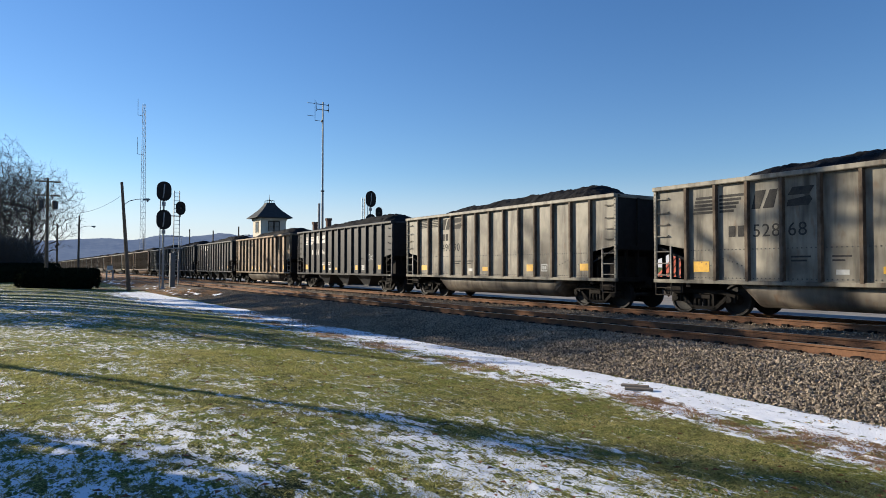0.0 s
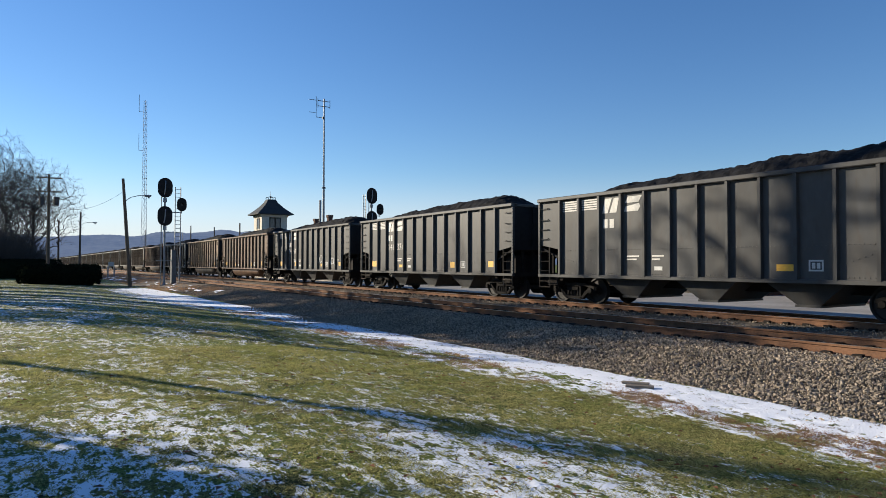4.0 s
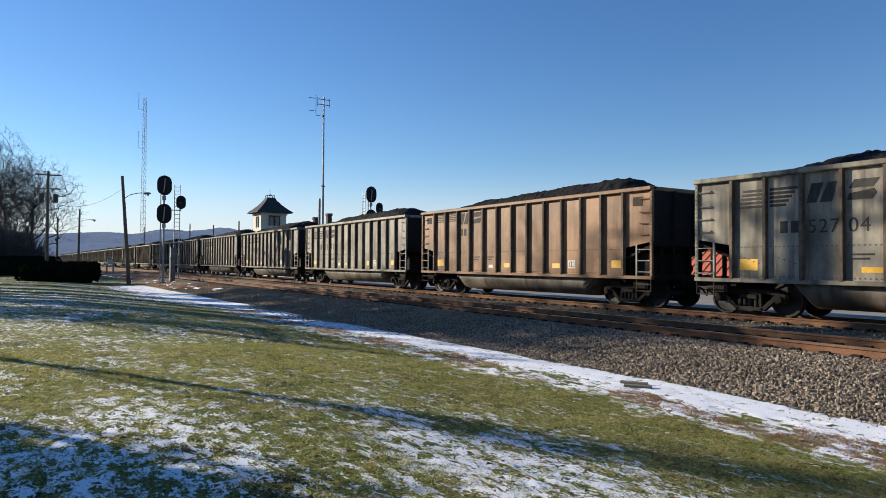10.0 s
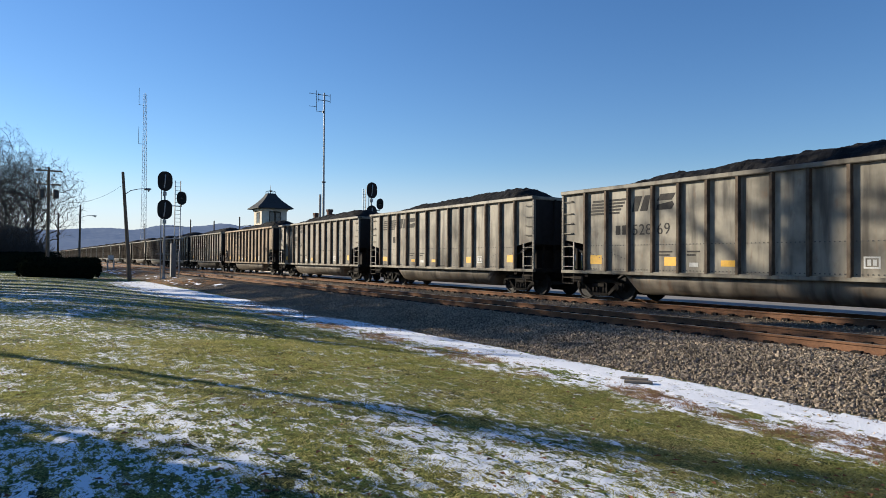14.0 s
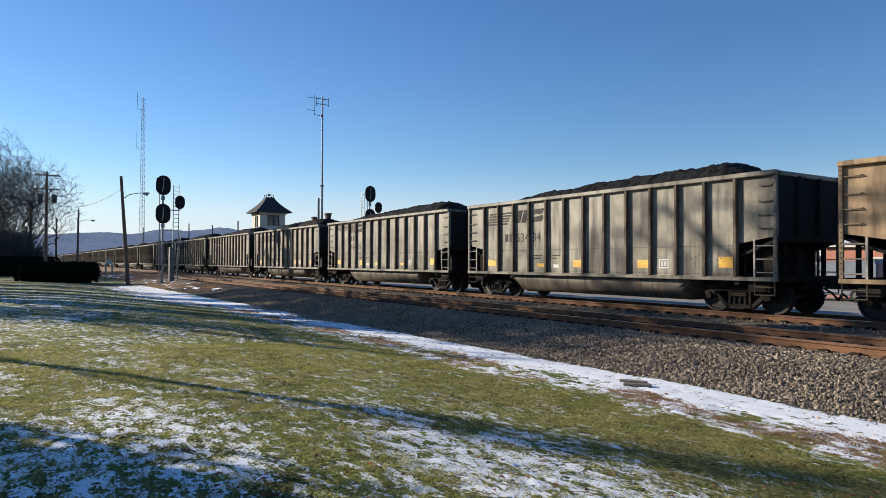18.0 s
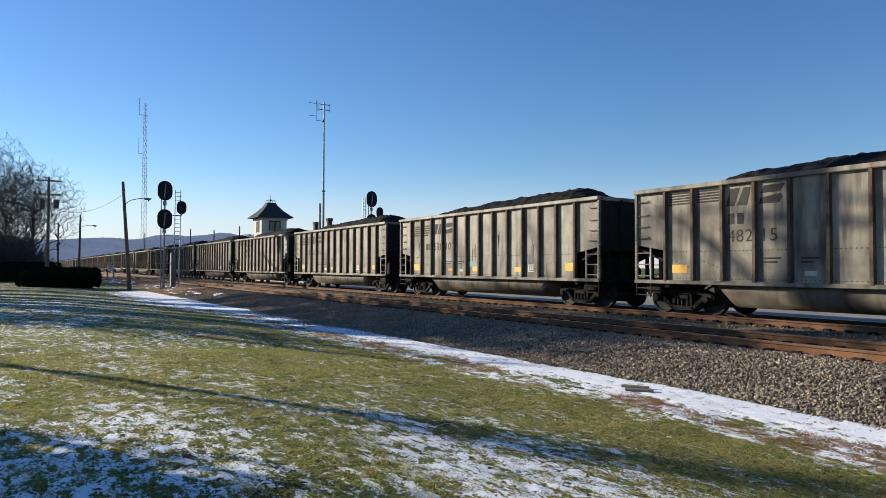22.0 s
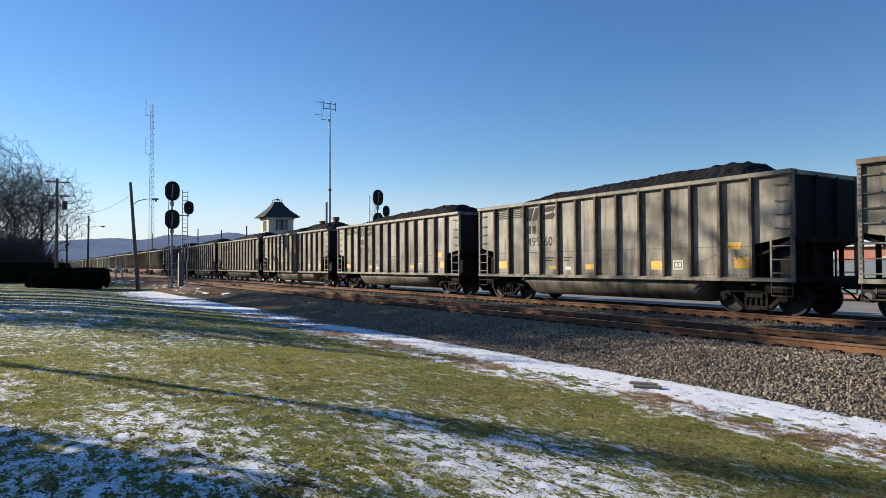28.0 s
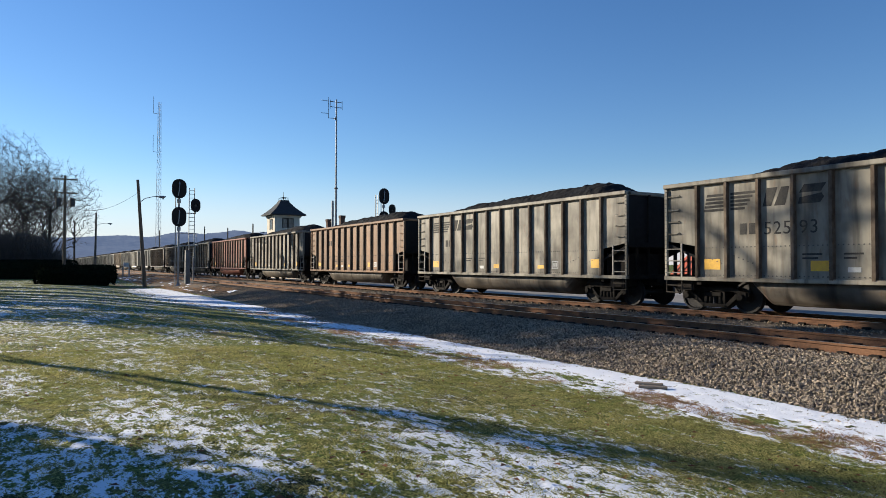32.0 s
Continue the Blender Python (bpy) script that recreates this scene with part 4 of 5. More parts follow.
def build_train():
    for k in range(-1, 37):
        row = TRAIN.get(k, ("grey", "gondola", GREY_LABEL, ("", "")))
        emblem = "wide" if k in WIDE_EMBLEM else "lines"
        if k in (7, 31, 33):
            emblem = ""
        extras = []
        if k == 9:
            extras.append(("orange_graffiti", scrawl(9, RIBS[8] + 0.1, RIBS[4] - 0.1, 1.12, 1.80, 26, 0.06)))
        if k == 6:
            extras += [("lettering", "H69"), ("pale_graffiti", scrawl(3, RIBS[3] - 0.1, RIBS[4] + 0.1, 1.4, 2.0, 3, 0.03)), ("pale_graffiti", scrawl(4, RIBS[1] + 0.1, RIBS[2] - 0.1, 1.3, 1.8, 3, 0.03))]
        if k == 2:
            extras.append(("pale_graffiti", scrawl(6, RIBS[1] + 0.1, RIBS[2] - 0.1, 1.7, 2.1, 2, 0.02)))
        if k in (12, 21, 23, 19):
            extras += [("drip_stain", d) for d in drips(k, 26 if k == 12 else 6)]
        if k == 21:
            extras.append(("teal_graffiti", scrawl(21, RIBS[6] + 0.12, RIBS[7] - 0.12, 1.42, 1.62, 5, 0.05)))
        if k in (8, 10):
            extras += [("slot_plate", plate(-WIDE - 0.006, e * (HALF - 0.62) - 0.2, e * (HALF - 0.62) + 0.2, 3.22, 3.5)) for e in (-1, 1)]
        if k in (26, 27):
            extras.append(("reflector", plate(-WIDE - 0.006, RIBS[0] + 0.35, RIBS[0] + 0.75, 1.78, 1.98)))
        CARS.append((k, build_car(k, row[0], row[1], row[2], row[3], emblem, extras)))


def build_far_train():
    """Cars that never come near: fewer parts, the same outlines."""
    body = Build().box(-WIDE, WIDE, -HALF, HALF, SILL, TOP).mesh("body")
    for k in range(37, 62):
        colour, kind = TRAIN.get(k, ("grey", "gondola"))[:2]
        car = thing("coal_hopper_car" if kind == "hopper" else "coal_gondola_car", pose(TRAIN_TRACK, 0, 0),
                    "black steel hopper car far down the line" if colour == "black" else "weathered coal gondola far down the line", "coal car", "cars of the coal train")
        part("body", body, PAINT[colour], car)
        for y in RIBS[::2]:
            part("rib", MESH["rib"], PAINT[colour], car, "", pose(-WIDE, y, 0))
        part("tub", MESH["tub"], PAINT[colour], car)
        part("coal", MESH[("heap", k % 4)], M_COAL, car)
        for e in (-1, 1):
            for s in (-1, 1):
                part("side_frame", MESH[("frame", s)], M_TRUCK, car, "", pose(0, e * 5.55, 0))
            for d in (-0.89, 0.89):
                part("wheelset", MESH["wheelset"], M_WHEEL, car, "", pose(0, e * 5.55 + d, 0.455))
        CARS.append((k, car))


# ---- line-side things ----
def signal_head(parent, y, z, w, h, lights=3):
    """Oval black target: the tall ones turn their strapped backs this way, the small one its hooded lens."""
    outline = []
    r = w / 2
    for k in range(9):
        a = math.pi * k / 8
        outline.append((r * math.cos(a), h / 2 - r + r * math.sin(a)))
    for k in range(9):
        a = math.pi + math.pi * k / 8
        outline.append((r * math.cos(a), -h / 2 + r + r * math.sin(a)))
    head = part("signal_head", Build().prism(outline, "y", y - 0.02, y + 0.02), M_BLACK, parent, "black oval signal target", pose(0, 0, z))
    if lights > 1:
        part("back_strap", Build().pipe([(0.03, y - 0.03, 0.34 * h), (0.0, y - 0.11, 0.2 * h), (-0.03, y - 0.13, -0.1 * h), (-0.09, y - 0.10, -0.36 * h)], 0.045), M_STEEL, head, "pale galvanised strap on the back of the target")
        return head
    for i in range(lights):
        c = (h / 2 - r * 0.9) * (1 - i) if lights > 1 else 0
        b = Build()
        b.lathe([(y - 0.04, 0.10), (y - 0.06, 0.105)], (0, 0, c), "y", 12)
        part("lens", b, M_LENS, head)
        hood = Build()
        for k in range(7):
            a0, a1 = math.pi * (k / 7), math.pi * ((k + 1) / 7)
            hood.v += [(0.12 * math.cos(a0), y - 0.02, c + 0.12 * math.sin(a0)), (0.12 * math.cos(a1), y - 0.02, c + 0.12 * math.sin(a1)),
                       (0.12 * math.cos(a1), y - 0.30, c + 0.12 * math.sin(a1)), (0.12 * math.cos(a0), y - 0.30, c + 0.12 * math.sin(a0))]
            o = len(hood.v) - 4
            hood.f.append((o, o + 1, o + 2, o + 3))
        part("hood", hood, M_BLACK, head)
    return head


def build_signal(m, label, tall=8.72, second=True, ladder=True, rails=(0.85, 1.27), reach=1.28):
    """Railway colour-light signal on a steel mast with ladder and relay case."""
    sig = thing("railway_signal", m, label, "railway signal", "railway signals")
    part("mast", Build().tube((0, 0, 0), (0, 0, tall - 0.2), 0.085, 0.075, 12).lathe([(0, 0.22), (0.05, 0.22), (0.35, 0.1)], (0, 0, 0), "z", 12), M_STEEL, sig, "galvanised steel mast")
    signal_head(sig, -0.14, tall - 0.75, 1.12, 1.6)
    if second:
        signal_head(sig, -0.14, tall - 3.03, 1.12, 1.6)
    part("conduit", Build().tube((-0.24, 0.05, 0.0), (-0.24, 0.05, tall - 1.4), 0.04, sides=8), M_STEEL, sig, "thin conduit beside the mast")
    for z in (tall - 1.75, tall - 4.0):
        part("mast_clamp", Build().tube((0, -0.05, z - 0.16), (0, -0.05, z + 0.16), 0.15, sides=10), M_STEEL, sig)
    if ladder:
        b = Build()
        for x in rails:
            b.box(x - 0.032, x + 0.032, 0.30, 0.36, 0.6, tall - 0.6)
        z = 0.9
        while z < tall - 0.7:
            b.tube((rails[0], 0.33, z), (rails[1], 0.33, z), 0.020, sides=5)
            z += 0.32
        part("ladder", b, M_STEEL, sig, "galvanised ladder behind the mast")
        part("work_platform", Build().box(0.1, 1.5, 0.05, 0.7, 3.36, 3.42).rod([(0.1, 0.7, 3.4), (0.1, 0.7, 4.4), (1.5, 0.7, 4.4), (1.5, 0.7, 3.4)], 0.02), M_STEEL, sig)
        part("lower_step", Build().box(-0.6, 0.7, -0.1, 0.15, 2.1, 2.15), M_STEEL, sig)
        for x in (0.55, 1.2):
            part("brace", Build().tube((x, 0.3, 0.0), (x, 0.3, 2.4), 0.04, sides=8), M_STEEL, sig)
        part("relay_case", Build().box(0.54, 0.90, -0.1, 0.3, 0.25, 3.0).mesh("relay_case", bevel=0.02), M_CASE, sig, "grey steel equipment case")
        part("case_door", Build().box(0.57, 0.87, -0.115, -0.1, 0.4, 2.85), M_CASE, sig)
        part("foundation", Build().box(-0.35, 1.3, -0.35, 0.5, -0.4, 0.0), M_PALE, sig)
    side = part("side_bracket", Build().tube((0, 0, tall - 2.7), (reach, 0, tall - 2.7), 0.04, sides=8).tube((reach, 0, tall - 2.75), (reach, 0, tall - 1.9), 0.045, sides=8), M_STEEL, sig)
    head = signal_head(sig, -0.1, tall - 2.05, 0.75, 1.1, 1)
    head.matrix_basis = pose(reach, 0, tall - 2.05)
    return sig


def utility_pole(m, tall, label, lean=0.0, arms=0, lamp=True):
    p = thing("utility_pole", m @ pose(0, 0, 0, 0, lean, 0), label, "utility pole", "poles beside the line")
    part("shaft", Build().tube((0, 0, -0.3), (0, 0, tall), 0.17, 0.11, 12), M_POLE, p)
    if lamp:
        part("lamp_arm", Build().rod([(0, 0, tall - 1.9), (0.5, 0, tall - 1.55), (1.1, 0, tall - 1.42), (1.7, 0, tall - 1.4)], 0.03), M_LAMP, p)
        part("lamp_head", Build().lathe([(1.55, 0.04), (1.7, 0.10), (2.0, 0.09), (2.1, 0.04)], (0, 0, tall - 1.45), "x", 10).tube((1.88, 0, tall - 1.53), (1.88, 0, tall - 1.66), 0.085, 0.06, 10), M_LAMP, p, "grey street lamp head")
    for i in range(arms):
        z = tall - 0.35 - 1.3 * i
        arm = part("cross_arm", Build().box(-1.05, 1.05, -0.06, 0.06, z - 0.06, z + 0.06), M_POLE, p)
        for x in (-0.95, -0.5, 0.5, 0.95):
            part("insulator", Build().lathe([(0, 0.03), (0.04, 0.06), (0.12, 0.06), (0.16, 0.03)], (x, 0, z + 0.06), "z", 8), M_PALE, arm)
    if arms:
        for x in (-0.55, 0.62):
            part("transformer", Build().tube((x, 0, tall - 2.95), (x, 0, tall - 2.15), 0.25, sides=12), M_DARKST, p)
    return p


def cable(a, b, sag, r=0.012):
    a, b = Vector(a), Vector(b)
    pts = [a.lerp(b, i / 24) - Vector((0, 0, sag * 4 * (i / 24) * (1 - i / 24))) for i in range(25)]
    return single("overhead_cable", Build().pipe(pts, r, 4), M_WIRE, "thin black overhead cable between poles", "cable")


def build_lattice_mast(x, y, tall):
    m = thing("lattice_mast", pose(x, y, -0.6), "tall slim galvanised lattice radio mast", "radio mast")
    w0, w1 = 1.5, 0.75
    n = int(tall / 2.0)
    corner = lambda i, j: Vector((math.cos(2.094 * j + 0.4), math.sin(2.094 * j + 0.4), 0)) * (w0 + (w1 - w0) * i / n) * 0.7 + Vector((0, 0, tall * i / n))
    for j in range(3):
        part("leg", Build().tube(corner(0, j), corner(n, j), 0.07, sides=4), M_MAST, m)
        b = Build()
        for i in range(n):
            b.tube(corner(i, j), corner(i + 1, (j + 1) % 3), 0.032, sides=3)
            b.tube(corner(i, j), corner(i, (j + 1) % 3), 0.032, sides=3)
        part("bracing", b, M_MAST, m)
    for z in (tall * 0.70, tall * 0.93):
        part("side_antenna", Build().rod([(-0.3, 0, z), (-1.9, 0, z), (-1.9, 0, z + tall * 0.10)], 0.07, 5), M_STEEL, m)
    return m


def build_antenna_pole(x, y, tall):
    m = thing("antenna_pole", pose(x, y, -0.6), "slim grey steel pole with small yagi antennas on top", "antenna")
    part("pole", Build().tube((0, 0, 0), (0, 0, tall * 0.5), 0.15, 0.13, 10).tube((0, 0, tall * 0.5), (0, 0, tall), 0.11, 0.08, 10), M_STEEL, m)
    part("second_pole", Build().tube((-0.42, 0, 0), (-0.42, 0, tall * 0.44), 0.14, 0.14, 10), M_STEEL, m)
    part("collar", Build().tube((0, 0, tall * 0.505), (0, 0, tall * 0.512), 0.22, sides=10), M_DARKST, m)
    z = tall - 0.3
    b = Build().box(-0.78, 0.72, -0.03, 0.03, z - 0.04, z + 0.03).box(-0.78, 0.72, -0.03, 0.03, z - 0.66, z - 0.59)
    for dx in (-0.78, 0.0, 0.72):
        b.tube((dx, 0, z - 0.85), (dx, 0, z + 0.2), 0.033, sides=5)
    part("yagi_antenna", b, M_DARKST, m, "dark four-element antenna")
    b = Build().tube((-0.98, 0, z - 2.0), (-0.98, 0, z + 0.45), 0.028, sides=5)
    b.box(-1.9, -0.98, -0.02, 0.02, z - 0.02, z + 0.03).box(-1.9, -0.98, -0.02, 0.02, z - 1.5, z - 1.45).box(-0.98, 0, -0.02, 0.02, z - 2.0, z - 1.95)
    part("side_antenna", b, M_DARKST, m, "thin side antenna")
    part("feeder_box", Build().box(-0.22, -0.06, -0.08, 0.08, z - 2.1, z - 1.85), M_DARKST, m)
    return m


def build_depot():
    """Station building beyond the tracks: long hipped roof, turret with flared roof, two brick chimneys."""
    X, Y = 28.0, 90.5
    d = thing("station_building", pose(X, Y, -0.55), "cream wooden station building with a turret and flared slate roof", "station")
    w = 3.55
    z1 = 8.85
    part("turret_wall", Build().box(0, w, 0, w, 0, z1), M_CREAM, d, "cream clapboard turret wall")
    cx, cy = w / 2, w / 2
    b = Build()
    rings = [(2.5, z1 - 0.12), (2.5, z1), (1.95, z1 + 0.45), (1.35, z1 + 1.0), (0.80, z1 + 1.65), (0.55, z1 + 2.1)]
    for r, z in rings:
        b.v += [(cx - r, cy - r, z), (cx + r, cy - r, z), (cx + r, cy + r, z), (cx - r, cy + r, z)]
    for j in range(len(rings) - 1):
        o = 4 * j
        b.f += [(o + k, o + (k + 1) % 4, o + 4 + (k + 1) % 4, o + 4 + k) for k in range(4)]
    b.f += [(3, 2, 1, 0), tuple(4 * (len(rings) - 1) + k for k in range(4))]
    roof = part("turret_roof", b, M_ROOF, d, "flared slate turret roof")
    part("finial", Build().tube((cx, cy, z1 + 2.1), (cx, cy, z1 + 3.3), 0.05, 0.015, 6).lathe([(z1 + 2.3, 0.05), (z1 + 2.42, 0.16), (z1 + 2.55, 0.05)], (cx, cy, 0), "z", 8), M_DARKST, roof)
    for sx, sy in ((-1, -1), (1, -1), (1, 1), (-1, 1)):
        part("cresting", Build().rod([(cx + sx * 0.5, cy + sy * 0.5, z1 + 2.1), (cx + sx * 0.5, cy + sy * 0.5, z1 + 2.4), (cx, cy, z1 + 2.55)], 0.04, 5), M_DARKST, roof)
    part("cornice", Build().box(-0.12, w + 0.12, -0.12, w + 0.12, z1 - 0.42, z1 - 0.1), M_CREAM, d)
    for side in range(2):
        for off in (1.15, 1.95):
            if side == 0:
                win = part("window", Build().box(off, off + 0.62, -0.03, 0.0, 6.95, 8.2), M_GLASS, d)
                part("window_frame", Build().box(off - 0.09, off, -0.08, 0.0, 6.9, 8.3).box(off + 0.62, off + 0.71, -0.08, 0.0, 6.9, 8.3).box(off - 0.09, off + 0.71, -0.1, 0.0, 8.2, 8.35).box(off, off + 0.62, -0.06, 0, 7.55, 7.6), M_TRIM, win)
            elif off < 1.5:
                win = part("window", Build().box(-0.03, 0.0, off, off + 0.9, 6.8, 8.1), M_GLASS, d)
                part("window_frame", Build().box(-0.08, 0.0, off - 0.1, off, 6.7, 8.2).box(-0.08, 0.0, off + 0.9, off + 1.0, 6.7, 8.2).box(-0.1, 0.0, off - 0.1, off + 1.0, 8.1, 8.25), M_TRIM, win)
    part("main_wall", Build().box(0.3, 9.5, -24, -0.02, 0, 3.9), M_CREAM, d, "cream clapboard wall")
    b = Build()
    b.v += [(-1.2, -25.5, 3.75), (11.0, -25.5, 3.75), (11.0, 1.5, 3.75), (-1.2, 1.5, 3.75), (4.9, -20.0, 6.55), (4.9, -3.0, 6.55)]
    b.f += [(3, 2, 1, 0), (0, 1, 4), (1, 2, 5, 4), (2, 3, 5), (3, 0, 4, 5)]
    part("main_roof", b, M_ROOF, d, "dark slate hipped roof")
    for y, h in ((-14.5, 7.35), (-18.6, 7.55)):
        part("chimney", Build().box(1.9, 2.4, y - 0.25, y + 0.25, 4, h).box(1.84, 2.46, y - 0.31, y + 0.31, h - 0.28, h), M_BRICK, d, "red brick chimney")
    for k in range(6):
        y = -2.5 - 3.8 * k
        win = part("window", Build().box(0.26, 0.3, y - 1.0, y, 1.0, 2.8), M_GLASS, d)
        part("window_frame", Build().box(0.2, 0.3, y - 1.12, y - 1.0, 0.9, 2.9).box(0.2, 0.3, y, y + 0.12, 0.9, 2.9).box(0.2, 0.3, y - 1.12, y + 0.12, 2.8, 2.95), M_TRIM, win)


def build_red_roof_house(x, y):
    """Low house whose red roof slopes to the tracks; y is its gable end."""
    h = thing("red_roof_building", pose(x, y, -0.55), "low house with a red standing-seam metal roof beyond the tracks", "building")
    part("wall", Build().box(0.4, 8.6, 0.1, 8.2, 0, 0.98), M_TRIM, h, "dark wall")
    roof = part("roof", Build().prism([(0, 0.78), (0, 0.88), (4.5, 4.2), (9.0, 0.88), (9.0, 0.78)], "y", 0.0, 8.3), M_REDROOF, h, "red standing-seam metal roof")
    for k in range(15):
        yy = 0.14 + 0.56 * k
        part("seam", Build().tube((0, yy, 0.90), (4.5, yy, 4.22), 0.035, sides=4), M_BRICK, roof)
    part("gable", Build().prism([(0.4, 0.98), (8.6, 0.98), (4.5, 4.0)], "y", 0.1, 0.25), M_GREYWALL, h, "blue-grey gable")


def build_salmon_building(x, y0, y1):
    h = thing("salmon_building", pose(x, y0, -0.55), "long low salmon-coloured building with a white roof edge", "building")
    n = y1 - y0
    part("wall", Build().box(0, 8, 0, n, 0, 2.85), M_PINK, h, "salmon plaster wall")
    part("roof", Build().box(-0.3, 8.3, -0.3, n + 0.3, 2.95, 3.1), M_ROOF, h, "dark flat roof")
    part("fascia", Build().box(-0.32, 0.0, -0.3, n + 0.3, 2.85, 2.95), M_WHITE, h, "white roof edge")
    for k in range(4):
        yy = 1.2 + n / 4 * k
        win = part("window", Build().box(-0.04, 0.0, yy, yy + 1.0, 1.0, 2.2), M_GLASS, h)
        part("window_frame", Build().box(-0.07, 0.0, yy - 0.09, yy, 0.95, 2.3).box(-0.07, 0.0, yy + 1.0, yy + 1.09, 0.95, 2.3).box(-0.07, 0, yy - 0.09, yy + 1.09, 2.2, 2.3), M_WHITE, win)


def build_parked_car(m):
    c = thing("parked_car", m, "dark blue hatchback parked in front of the salmon building", "car")
    side = [(-2.1, 0.3), (2.1, 0.3), (2.15, 0.75), (1.3, 0.92), (0.75, 1.42), (-1.2, 1.45), (-1.95, 0.95), (-2.15, 0.7)]
    part("body", Build().prism(side, "x", -0.85, 0.85).mesh("body", bevel=0.05), M_PARKED, c)
    part("side_window", Build().prism([(1.05, 0.95), (0.68, 1.36), (-1.1, 1.38), (-1.6, 0.97)], "x", -0.875, -0.855), M_GLASS, c)
    for yy in (-1.35, 1.35):
        for x in (-0.8, 0.8):
            w = part("wheel", Build().lathe([(-0.1, 0.2), (-0.1, 0.31), (0.1, 0.31), (0.1, 0.2)], (x, yy, 0.31), "x", 16), M_BLACK, c, "black tyre")
            part("hub_cap", Build().lathe([(-0.105, 0.18), (0.105, 0.18)], (x, yy, 0.31), "x", 12), M_STEEL, w)


def build_van(m):
    c = thing("parked_van", m, "dull blue panel van parked beyond the tracks", "van")
    side = [(-2.4, 0.35), (2.4, 0.35), (2.45, 0.95), (1.75, 1.15), (1.2, 2.0), (-2.35, 2.1), (-2.45, 1.9)]
    part("body", Build().prism(side, "x", -0.95, 0.95).mesh("body", bevel=0.06), M_VAN, c)
    part("side_window", Build().prism([(1.55, 1.2), (1.12, 1.85), (0.4, 1.88), (0.4, 1.2)], "x", -0.975, -0.955), M_GLASS, c)
    for yy in (-1.5, 1.5):
        for x in (-0.88, 0.88):
            w = part("wheel", Build().lathe([(-0.11, 0.2), (-0.11, 0.34), (0.11, 0.34), (0.11, 0.2)], (x, yy, 0.34), "x", 16), M_BLACK, c, "black tyre")
            part("hub_cap", Build().lathe([(-0.115, 0.2), (0.115, 0.2)], (x, yy, 0.34), "x", 12), M_DARKST, w)


def build_hedge(x0, x1, y0, y1, tall):
    """A dense clipped evergreen bed: thousands of small sprays on a rounded mass."""
    h = thing("hedge", pose((x0 + x1) / 2, (y0 + y1) / 2, -0.4), "low dark evergreen hedge on the lawn", "hedge")
    rx, ry = (x1 - x0) / 2, (y1 - y0) / 2
    rnd = random.Random(12)
    core = Build()
    core.lathe([(-0.1, 0.82), (0.3, 0.90), (tall * 0.55, 0.98), (tall * 0.82, 0.9), (tall * 0.9, 0.5)], (0, 0, 0), "z", 40)
    core.v = [(x * rx * 0.96, y * ry * 0.96, z) for x, y, z in core.v]
    part("inner_mass", core, M_HEDGE, h)
    b = Build()
    for _ in range(5000):
        a = rnd.uniform(0, 6.283)
        t = rnd.random()
        if rnd.random() < 0.55:
            r, z = 0.88 + 0.10 * math.sin(math.pi * min(1, t * 0.75 + 0.1)), t * tall * 0.9
        else:
            r, z = math.sqrt(rnd.random()) * 0.93, tall * 0.86
        z += rnd.uniform(-0.05, 0.10) + 0.06 * math.sin(a * 9)
        p = Vector((rx * r * math.cos(a), ry * r * math.sin(a), z))
        s = rnd.uniform(0.07, 0.16)
        u = Vector((rnd.uniform(-1, 1), rnd.uniform(-1, 1), rnd.uniform(-0.3, 1))).normalized() * s
        w = u.orthogonal().normalized() * s * 0.5
        o = len(b.v)
        b.v += [tuple(p - w), tuple(p + w), tuple(p + u * 1.6)]
        b.f.append((o, o + 1, o + 2))
    me = bpy.data.meshes.new("sprays")
    me.from_pydata(b.v, [], b.f)
    part("sprays", me, M_HEDGE, h, "dense small dark green sprays")


